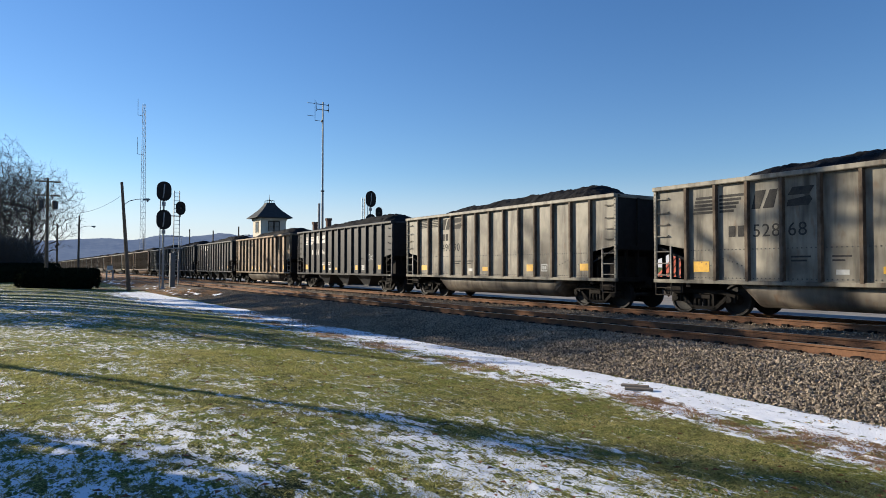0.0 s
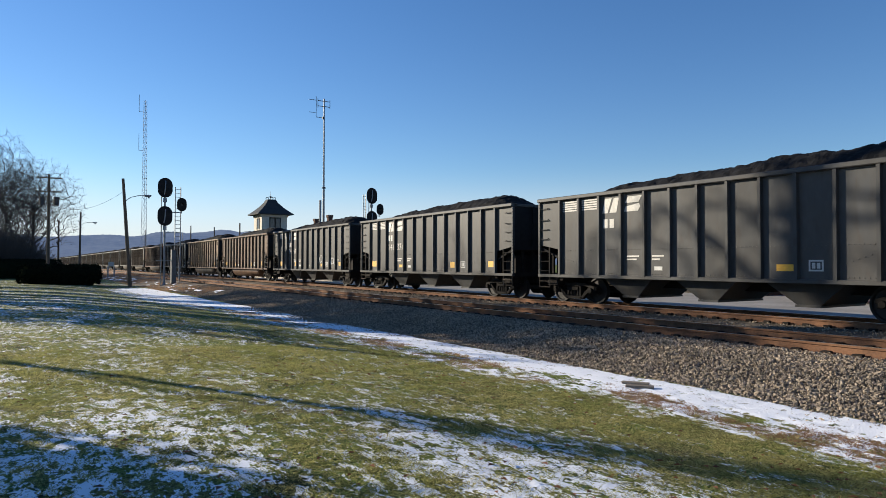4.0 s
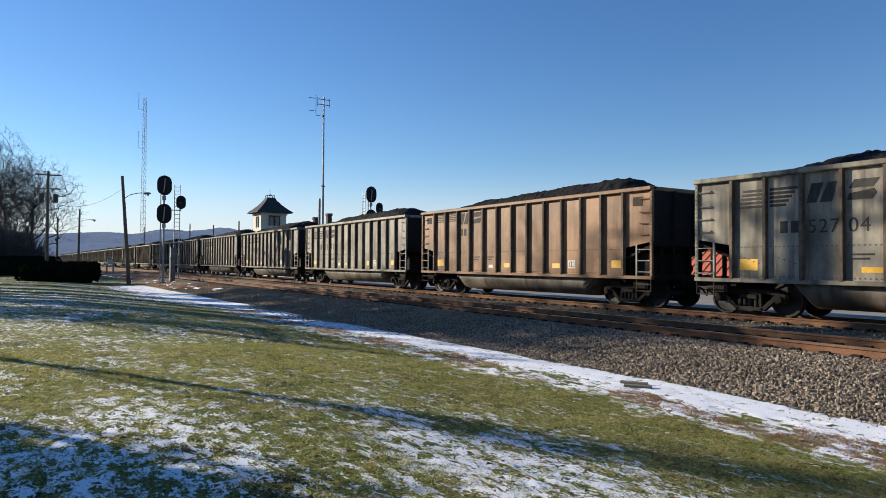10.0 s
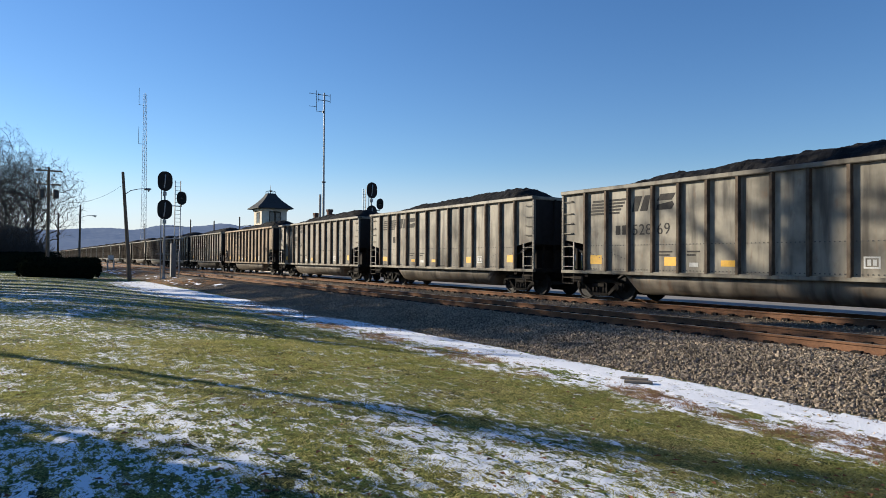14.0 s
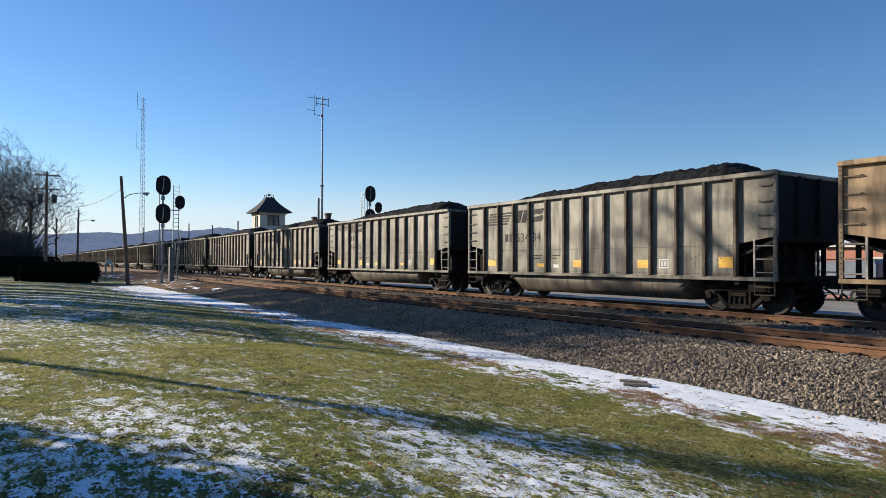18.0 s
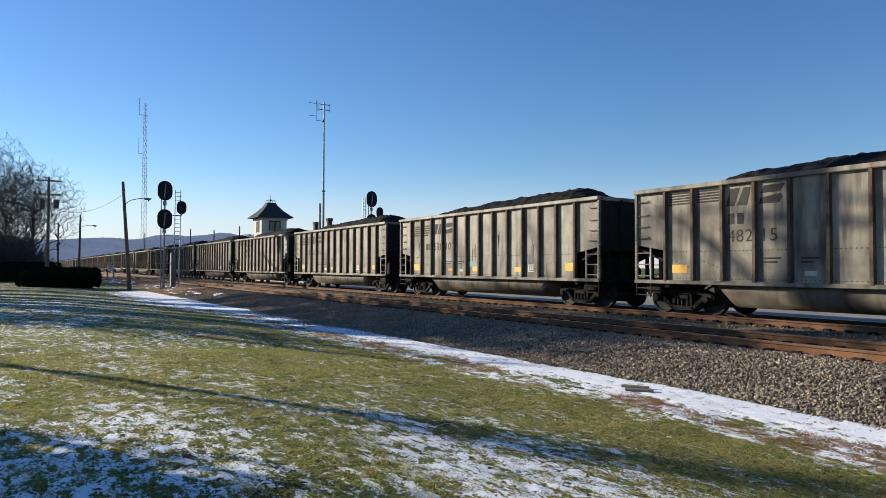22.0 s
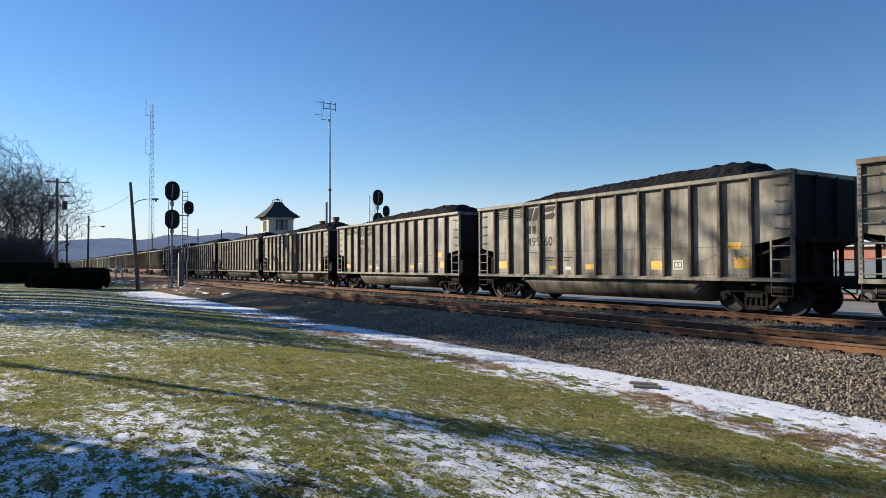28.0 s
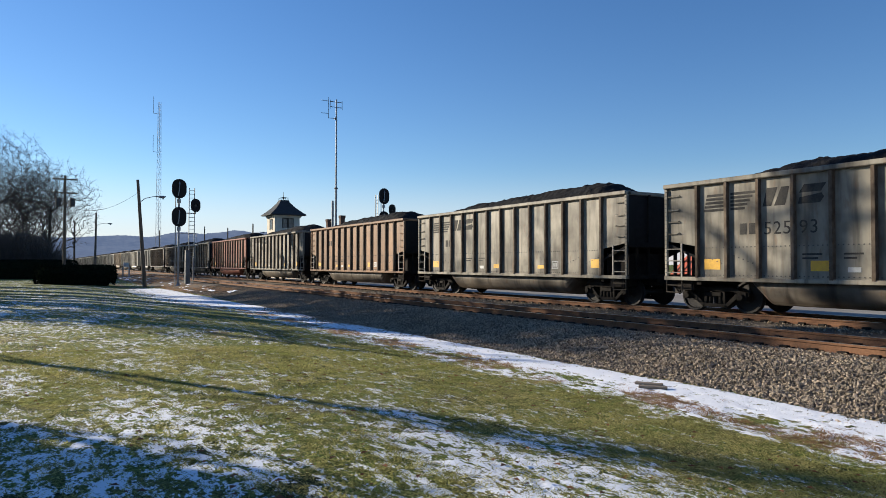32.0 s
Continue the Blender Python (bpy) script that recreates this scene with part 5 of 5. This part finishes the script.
# ---- bare trees ----
def tree_meshes(seed, tall, wide, low, count, tip, stem=0.6, girth=0.0, twigs=2, lean=0.0):
    """A tree grown towards points spread through a rounded crown: each point joins the nearest branch below it,
    and every branch is as thick as what it carries. Gives trunk with limbs, and the fine branches, as two meshes."""
    rnd = np.random.RandomState(seed)
    nodes, up = [np.array((0.0, 0.0, -0.2))], [-1]
    steps = int(tall * stem / 0.6)
    for i in range(steps):
        bend = rnd.uniform(-0.05, 0.05, 2) + (lean * 0.6, 0)
        nodes.append(nodes[-1] + np.array((bend[0], bend[1], 0.6)))
        up.append(i)
    centre, half = np.array((nodes[-1][0], nodes[-1][1], (tall + low) / 2)), np.array((wide, wide, (tall - low) / 2))
    way_out = rnd.normal(size=(count, 3))
    way_out /= np.linalg.norm(way_out, axis=1, keepdims=True)
    aims = centre + way_out * half * (rnd.rand(count, 1) ** 0.42) * (0.86 + 0.14 * np.sin(3 * np.arctan2(way_out[:, 1:2], way_out[:, :1]) + seed))
    far = np.linalg.norm(aims - np.array((0, 0, low)), axis=1)
    scaffold = np.argsort(-far)[::max(1, count // 60)][:26]
    rest = np.setdiff1d(np.argsort(far), scaffold, assume_unique=True)
    aims = aims[np.concatenate((scaffold[::-1], rest))]
    store = np.zeros((len(nodes) + count * 24, 3))
    store[:len(nodes)] = nodes
    n = len(nodes)
    first = max(1, int(low * 0.75 / 0.6))
    for aim in aims:
        gap = np.linalg.norm(store[first:n] - aim, axis=1) + 1.1 * np.maximum(0, store[first:n, 2] - aim[2] + 0.3)
        k = int(np.argmin(gap)) + first
        p = store[k].copy()
        pieces = max(1, min(20, int(np.linalg.norm(aim - p) / 0.55)))
        for i in range(1, pieces + 1):
            t = i / pieces
            q = p + (aim - p) * t + rnd.uniform(-0.035, 0.035, 3) * (t < 1) + np.array((0, 0, 0.06 * math.sin(math.pi * t) * min(pieces, 6)))
            store[n] = q
            up.append(k)
            k = n
            n += 1
    load = np.zeros(n)
    load[np.setdiff1d(np.arange(n), np.array(up))] = 1
    for i in range(n - 1, 0, -1):
        load[up[i]] += load[i]
    thick = tip * np.maximum(load, 1) ** 0.5
    if girth:
        thick[:steps + 1] = np.maximum(thick[:steps + 1], girth * np.linspace(1.0, 0.6, steps + 1))
    wood, twig = Build(), Build()
    for i in range(1, n):
        b = wood if load[i] > 12 or i <= steps else twig
        b.tube(store[up[i]], store[i], thick[up[i]] if up[i] and load[up[i]] < 3 * load[i] else thick[i] * 1.15, thick[i], 7 if load[i] > 60 or i <= steps else 5 if load[i] > 8 else 3, caps=False)
        if load[i] <= 4:
            for _ in range(twigs):
                d = rnd.normal(size=3) * (1, 1, 0.8) + (store[i] - store[up[i]]) * 1.5
                d *= rnd.uniform(0.35, 0.95) / np.linalg.norm(d)
                twig.tube(store[i], store[i] + d, tip * 0.75, tip * 0.4, 3, caps=False)
    out = []
    for name, b in (("trunk", wood), ("crown", twig)):
        me = bpy.data.meshes.new(name)
        me.from_pydata([tuple(v) for v in b.v], [], b.f)
        out.append(me)
    return out


TREE_KIND = {
    "round": tree_meshes(2, 15.8, 6.3, 2.6, 2200, 0.012, 0.5, twigs=4),
    "broad": tree_meshes(7, 20.0, 7.2, 3.2, 2400, 0.012, 0.5, twigs=4),
    "bushy": tree_meshes(5, 11.0, 3.1, 3.2, 300, 0.044, twigs=0),
    "crest": tree_meshes(9, 11.0, 3.1, 6.8, 120, 0.046, 0.7, twigs=0),
    "tall": tree_meshes(8, 20.5, 3.4, 10.0, 60, 0.075, 0.92, 0.64, 1),
    "slim": tree_meshes(11, 18.0, 3.2, 6.5, 100, 0.045, 0.8, 0.32, 0),
    "mop": tree_meshes(17, 7.0, 0.6, 5.2, 70, 0.015, 0.7, 0.06, 2),
    "young": tree_meshes(14, 11.0, 1.3, 5.6, 70, 0.008, 0.55, 0.04, 3, 0.48),
}


def plant(kind, x, y, z, scale, turn, label="leafless deciduous tree with a dense twiggy crown"):
    t = thing("tree", pose(x, y, z, 0, 0, turn), label, "tree", "bare trees beside the line")
    for name, me in zip(("trunk", "crown"), TREE_KIND[kind]):
        ob = part(name, me, M_BARK if name == "trunk" else M_BRANCH, t)
        ob.matrix_basis = Matrix.Diagonal((scale, scale, scale, 1))
    return t


def build_trees():
    for kind, x, y, s, turn in (("round", 1.6, 112, 1.10, 20), ("broad", -4.6, 113, 1.10, 130), ("round", -8.6, 103, 1.08, 250), ("round", -2.0, 124, 1.15, 75)):
        plant(kind, x, y, -0.4, s, turn)
    for i in range(9):
        plant("round", -8.2 + 0.95 * i, 96 + (i * 7) % 15, -0.4, 0.30 + 0.05 * ((i * 5) % 4), 47 * i, "small leafless tree in the thicket")
    shade = "leafless tree whose shadow falls on lawn and train"
    for kind, x, y, s, turn in (
            ("bushy", -6.2, 15.2, 0.52, 60), ("young", -6.0, 26.2, 1.0, 213), ("mop", -6.4, 22.2, 1.0, 30), ("bushy", -4.6, 62.0, 0.60, 25), ("bushy", -4.6, 68.0, 0.62, 100), ("bushy", -5.0, 75.0, 0.64, 210), ("bushy", -6.0, 13.8, 0.48, 190), ("bushy", -6.9, 16.2, 0.5, 275), ("bushy", -5.4, 12.4, 0.46, 330), ("bushy", -6.2, 16.9, 0.34, 15), ("bushy", -6.4, 15.9, 0.46, 145), ("bushy", -5.6, 13.2, 0.5, 75), ("bushy", -7.2, 15.6, 0.55, 20), ("bushy", -6.7, 15.6, 0.50, 95), ("bushy", -7.7, 16.9, 0.55, 310), ("tall", -5.5, 43.4, 1.0, 40), ("bushy", -5.2, 13.0, 0.46, 40), ("bushy", -5.8, 14.3, 0.44, 140),
            ("slim", -8.0, 53.0, 1.0, 15), ("slim", -8.5, 58.5, 0.98, 140), ("slim", -9.5, 66.0, 1.0, 80), ("slim", -7.0, 49.5, 0.93, 260),
            ("bushy", -7.0, 34.8, 0.84, 0), ("bushy", -4.6, 34.3, 0.64, 35), ("bushy", -5.5, 39.1, 0.64, 155), ("bushy", -6.8, 34.6, 0.62, 285), ("crest", -6.6, 40.5, 1.18, 170), ("crest", -7.2, 42.4, 1.24, 250), ("crest", -6.8, 41.2, 1.20, 330), ("crest", -7.6, 44.5, 1.18, 290), ("crest", -7.8, 47.6, 1.27, 20),
            ("crest", -8.0, 50.6, 1.27, 35), ("crest", -8.5, 55.0, 1.36, 70), ("crest", -9.0, 61.0, 1.34, 10), ("crest", -9.5, 68.0, 1.38, 120)):
        plant(kind, x, y, -0.35, s, turn, shade)


def build_thicket():
    """Dark tangle under the trees at the far edge of the lawn."""
    rnd = random.Random(31)
    b = Build()
    for _ in range(12000):
        x, y = rnd.uniform(-14, 3.4), rnd.uniform(90, 125)
        h = rnd.uniform(0.8, 5.6) * smooth01(4.5, -1.0, x) + 0.6
        p = Vector((x, y, -0.4))
        q = p + Vector((rnd.uniform(-2.4, 2.4), rnd.uniform(-2.4, 2.4), h))
        b.tube(p, q, 0.045, 0.012, 3, caps=False)
        for _ in range(2):
            s = p.lerp(q, rnd.uniform(0.3, 0.9))
            b.tube(s, s + Vector((rnd.uniform(-0.7, 0.7), rnd.uniform(-0.7, 0.7), rnd.uniform(0.1, 0.8))), 0.015, 0.006, 3, caps=False)
    me = bpy.data.meshes.new("undergrowth")
    me.from_pydata(b.v, [], b.f)
    single("undergrowth", me, M_BARK, "tangled leafless undergrowth below the trees", "undergrowth", kind="stuff")


# ---- distance ----
def build_hills():
    m = bpy.data.materials.new("hazed_hill_glow")
    m.use_nodes = True
    n, l = m.node_tree.nodes, m.node_tree.links
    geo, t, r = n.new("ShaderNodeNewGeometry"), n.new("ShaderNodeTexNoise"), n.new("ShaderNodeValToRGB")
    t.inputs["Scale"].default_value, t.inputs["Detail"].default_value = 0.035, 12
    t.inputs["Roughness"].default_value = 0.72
    # woods and thin snow, with the blue distance haze put into the colours
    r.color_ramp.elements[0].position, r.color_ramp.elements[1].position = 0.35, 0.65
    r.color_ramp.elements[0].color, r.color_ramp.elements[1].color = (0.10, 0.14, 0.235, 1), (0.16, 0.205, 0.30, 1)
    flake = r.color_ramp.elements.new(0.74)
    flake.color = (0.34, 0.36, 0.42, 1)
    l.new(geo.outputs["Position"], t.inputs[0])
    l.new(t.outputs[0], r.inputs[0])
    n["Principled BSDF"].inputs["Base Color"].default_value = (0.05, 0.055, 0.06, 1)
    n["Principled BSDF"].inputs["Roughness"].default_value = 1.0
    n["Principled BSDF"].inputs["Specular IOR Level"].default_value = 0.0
    # the slopes glow with these colours in place of hazy air
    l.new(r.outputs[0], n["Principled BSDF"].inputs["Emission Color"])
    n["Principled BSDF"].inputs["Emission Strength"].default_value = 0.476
    for dist, high, seed, x0, x1 in ((1900, 132, 1.0, -600, 1500), (1250, 68, 4.0, -200, 1300)):
        b = Build()
        nx, rows = 500, 9
        for j in range(rows):
            for i in range(nx):
                x = x0 + (x1 - x0) * i / (nx - 1)
                u = j / (rows - 1)
                crest = high * (0.93 + 0.30 * smooth01(80, 620, x)) * (0.70 + 0.05 * noise.noise(Vector((x / 420, seed, u))) + 0.07 * noise.noise(Vector((x / 90, seed, 2.5 * u))) + 0.02 * noise.noise(Vector((x / 14, seed, 9 * u))) + 0.012 * noise.noise(Vector((x / 4, seed, 30 * u))))
                b.v.append((x, dist + 500 * u, -1.0 + crest * math.sin(u * math.pi * 0.5) + (0.5 * noise.noise(Vector((x / 9, u * 40, seed))) if j else 0)))
        for j in range(rows - 1):
            for i in range(nx - 1):
                o = j * nx + i
                b.f.append((o, o + 1, o + nx + 1, o + nx))
        me = bpy.data.meshes.new("hill")
        me.from_pydata(b.v, [], b.f)
        me.polygons.foreach_set("use_smooth", [True] * len(b.f))
        single("hill", me, m, "distant wooded hill ridge with thin snow, blue haze put in as glow", "hill", kind="structure")


def build_small_things():
    """Marker board, loose boards in the snow, far poles, tufts and dead leaves."""
    s = thing("relay_box", pose(9.6, 92, -0.4), "white metal equipment box on a post by the track", "equipment box")
    part("box", Build().box(-0.32, 0.32, -0.2, 0.2, 1.4, 1.95).mesh("box", bevel=0.03), M_WHITE, s)
    for x in (-0.35, 0.35):
        part("post", Build().box(x - 0.08, x + 0.08, -0.08, 0.08, 0, 1.4), M_LAMP, s)
    plank = Build().box(-0.21, 0.21, -0.045, 0.045, 0, 0.035).mesh("board", bevel=0.006)
    for x, y, turn in ((8.22, 7.28, -58), (8.05, 7.05, -50)):
        single("loose_board", plank, M_BOARD, "weathered grey board lying in the snow", "board", pose(x, y, ground_z(x, y) + 0.02, 2, 0, turn), "loose boards")


def build_snow_patches():
    """Small leftovers of snow on the far ballast shoulder."""
    rnd = random.Random(41)
    b = Build()
    for _ in range(46):
        y, x = rnd.uniform(40, 96), rnd.uniform(8.9, 10.4)
        r = rnd.uniform(0.10, 0.26) * (1 + 0.012 * y)
        o, n = len(b.v), 11
        b.v.append((x, y, ballast_z(x) + 0.075))
        for k in range(n):
            a = 2 * math.pi * k / n
            q = r * rnd.uniform(0.3, 1.2)
            px, py = x + q * math.cos(a) * 0.6, y + q * math.sin(a) * 1.8
            b.v.append((px, py, ballast_z(px) + 0.035))
        b.f += [(o, o + 1 + k, o + 1 + (k + 1) % n) for k in range(n)]
    me = bpy.data.meshes.new("snow_patches")
    me.from_pydata(b.v, [], b.f)
    single("snow_patches", me, M_SNOW, "small leftover patches of snow on the ballast", "snow", kind="stuff")


def build_grass():
    """Grass blades on the near lawn, thinner where snow lies; brown weeds along the snow lane."""
    rnd = random.Random(77)
    kinds = {"grass_blades": ([], []), "brown_weeds": ([], [])}

    def blade(which, x, y, z, h, w, lean):
        v, f = kinds[which]
        a = rnd.uniform(0, 6.283)
        dx, dy = math.cos(a) * w, math.sin(a) * w
        b = rnd.uniform(0, 6.283)
        lx, ly = math.cos(b) * lean, math.sin(b) * lean
        o = len(v)
        v.extend(((x - dx, y - dy, z), (x + dx, y + dy, z), (x + lx * 0.4 + dx * 0.6, y + ly * 0.4 + dy * 0.6, z + h * 0.6), (x + lx, y + ly, z + h)))
        f.extend(((o, o + 1, o + 2), (o, o + 2, o + 3)))

    def tufts(count, x0, x1, y0, y1, power, which, low, high, each, spread, keep, thick=1.0):
        for _ in range(count):
            y = y0 + (y1 - y0) * rnd.random() ** power
            x = rnd.uniform(max(x0, -0.06 * y - 0.4), min(x1, 2.35 * y))
            s = snow_at(x, y)
            if rnd.random() > keep(s, x, y):
                continue
            z = max(ground_z(x, y), ballast_z(x) if x > 8.4 else -1.0)
            lush = 0.60 + 0.8 * max(0.0, 0.25 + noise.noise(Vector((x * 3.2, y * 2.6, 8.0))))
            for _ in range(each):
                blade(which, x + rnd.gauss(0, spread), y + rnd.gauss(0, spread), z, rnd.uniform(low, high) * lush, rnd.uniform(0.002, 0.005) * thick, rnd.uniform(0.01, 0.05) * thick)

    green = lambda s, x, y: (0.16 if s > 0.0 else 0.97 if s < -0.26 else 0.5) * (1 - 0.8 * smooth01(7.0, 7.8, x))
    tufts(66000, -0.6, 8.0, 2.2, 14.0, 1.6, "grass_blades", 0.008, 0.025, 8, 0.032, green)
    tufts(14000, -0.8, 8.0, 10.0, 30.0, 1.5, "grass_blades", 0.02, 0.06, 5, 0.06, green)
    tufts(12000, 6.5, 8.4, 2.6, 30.0, 1.5, "brown_weeds", 0.012, 0.045, 7, 0.03,
          lambda s, x, y: 0.95 * smooth01(6.8, 7.2, x - lane_shift(y)) * smooth01(8.1, 7.7, x - lane_shift(y)) if noise.noise(Vector((x * 1.1, y * 0.6, 11.0))) > -0.05 else 0.03)
    tufts(1700, 8.5, 10.9, 42.0, 115.0, 1.3, "brown_weeds", 0.03, 0.13, 6, 0.16, lambda s, x, y: 0.9 if noise.noise(Vector((x * 0.5, y * 0.12, 31.0))) > -0.1 else 0.15, 5.0)
    grass = mat("grass_blade", (0.205, 0.228, 0.060), (0.385, 0.345, 0.148), rough=0.75, scale=1.3, fine=8, speck=0.65, space="Position")
    weed = mat("dry_weed", (0.37, 0.235, 0.14), (0.24, 0.15, 0.09), rough=0.85, scale=2, fine=9, speck=0.35, space="Position")
    leaves = Build()
    for _ in range(600):
        y = 2.6 + 14 * rnd.random() ** 1.6
        x = rnd.uniform(-0.1 * y, 7.5)
        a, s, z = rnd.uniform(0, 6.283), rnd.uniform(0.012, 0.045), ground_z(x, y) + 0.03
        c, d = math.cos(a) * s, math.sin(a) * s
        o = len(leaves.v)
        leaves.v += [(x - c, y - d, z), (x - d * 0.6, y + c * 0.6, z + 0.012), (x + c, y + d, z + 0.004), (x + d * 0.6, y - c * 0.6, z + 0.016)]
        leaves.f.append((o, o + 1, o + 2, o + 3))
    single("fallen_leaves", leaves, M_LEAF, "scattered brown fallen leaves on the lawn", "leaves", kind="stuff")
    for m in (grass, weed):
        n, l = m.node_tree.nodes, m.node_tree.links
        leaf, both = n.new("ShaderNodeBsdfTranslucent"), n.new("ShaderNodeMixShader")
        both.inputs[0].default_value = 0.5
        l.new(n["Principled BSDF"].inputs["Base Color"].links[0].from_socket, leaf.inputs[0])
        l.new(n["Principled BSDF"].outputs[0], both.inputs[1])
        l.new(leaf.outputs[0], both.inputs[2])
        l.new(both.outputs[0], n["Material Output"].inputs[0])
    for which, label, m in (("grass_blades", "short winter grass on the lawn", grass), ("brown_weeds", "dry reddish-brown weeds beside the snow", weed)):
        me = bpy.data.meshes.new(which)
        me.from_pydata(kinds[which][0], [], kinds[which][1])
        single(which, me, m, label, "grass", kind="stuff")


build_ballast()
build_track("near_track", NEAR_TRACK, "empty railway track of rusty rails on wooden ties")
build_track("train_track", TRAIN_TRACK, "railway track under the coal train")
build_train()
build_far_train()
build_signal(pose(9.8, 57.2, -0.5), "railway signal with black oval heads on a galvanised mast")
build_signal(pose(29.3, 59.4, -0.55), "railway signal beyond the train, black oval head", 9.4, True, True, (-0.72, -0.46), 0.92)
utility_pole(pose(7.73, 60.5, -0.4), 8.8, "leaning wooden pole with a street lamp arm", -4.0)
utility_pole(pose(2.25, 73, -0.4), 10.2, "wooden utility pole with two cross-arms and a transformer", 0.0, 2, False)
utility_pole(pose(7.2, 108, -0.4), 9.1, "wooden pole with a street lamp far down the line", 0.5)
utility_pole(pose(5.0, 118, -0.4), 8.4, "wooden pole far down the line", 0, 0, False)
utility_pole(pose(32.6, 118, -0.5), 9.0, "wooden pole with a street lamp beyond the train", 0)
utility_pole(pose(31.6, 132, -0.5), 8.9, "wooden pole beyond the train", 0, 0, False)
utility_pole(pose(30.0, 205, -0.5), 11.5, "wooden pole far beyond the train", 0, 0, False)
utility_pole(pose(31.0, 150, -0.5), 10.0, "wooden pole beyond the train", 0, 0, False)
cable((7.25, 60.5, 7.4), (2.25, 73, 7.0), 1.0)
utility_pole(pose(-10.5, 8.2, -0.3), 12.9, "tall wooden utility pole with two cross-arms on the lawn", 0.0, 2, False)
cable((1.75, 73, 9.5), (-10.9, 8.2, 12.8), 0.7, 0.010)
build_lattice_mast(35.0, 242.0, 56.8)
build_antenna_pole(30.0, 73.4, 21.4)
build_depot()
build_red_roof_house(38.0, 23.8)
build_salmon_building(39.0, 2.0, 20.4)
build_van(pose(35.6, 18.0, -0.55, 0, 0, -4))
build_parked_car(pose(36.3, 11.0, -0.55, 0, 0, 5))
build_hedge(-0.3, 6.1, 62.0, 68.5, 1.75)
build_hedge(-9.0, 4.4, 86.0, 91.0, 2.4)
build_trees()
build_thicket()
build_hills()
build_small_things()
single("gravel_lot", Build().box(25.0, 70, -30, 400, -0.75, -0.52), M_LOT, "pale gravel yard beyond the tracks", "yard", kind="structure")
build_stones("ballast_stones", M_STONE, "loose crushed stones on the ballast shoulder", (
    (50000, 8.95, 11.9, 2.5, 22, 1.5), (3500, 8.35, 8.8, 2.8, 30, 1.3), (30000, 8.8, 11.9, 12, 50, 1.3), (2600, 8.0, 8.7, 3, 30, 1.2), (9000, 8.6, 9.2, 3, 34, 1.3), (5000, 12.3, 13.5, 4, 40, 1.2), (8000, 13.8, 17.0, 5, 50, 1.2)), 5)
build_stones("track_stones", M_RUSTSTONE, "rust-stained crushed stones between the rails", (
    (9000, 12.2, 13.5, 3, 45, 1.3), (3000, 11.3, 12.0, 4, 40, 1.3), (3000, 13.7, 14.3, 4, 40, 1.3), (6000, 17.3, 18.6, 6, 50, 1.2)), 6)
build_snow_patches()
build_grass()


# ---- what moves: every car runs on at train speed, its wheels turn ----
FAR_END_AT_START, SPEED = 13.22, 13.927
DRIFT = ((0.0, 0.50), (3.0, 0.20), (6.0, -0.06), (9.0, -0.10), (13.0, -0.35), (16.5, -0.40), (20.0, -0.36), (23.0, 0.13), (28.0, 0.18), (32.0, 0.14))


def motions():
    for k, car in CARS:
        start = FAR_END_AT_START - HALF + LENGTH * k
        walk(car, [(t, pose(TRAIN_TRACK, start - SPEED * t + d, 0)) for t, d in DRIFT])
    turn = math.degrees(SPEED / 0.455)
    lead = [o for o in CARS[0][1].children if o.name.startswith("wheelset")]
    for w in lead:
        x, y, z = w.location
        walk(w, [(i / 30, pose(x, y, z, turn * i / 30)) for i in range(32 * 30 + 1)])
    for k, car in CARS[1:]:
        for w in [o for o in car.children if o.name.startswith("wheelset")]:
            for twin in lead:
                if abs(twin.location.y - w.location.y) < 0.01:
                    w.rotation_mode = "QUATERNION"
                    keys = w.animation_data_create()
                    keys.action, keys.action_slot = twin.animation_data.action, twin.animation_data.action_slot


motions()
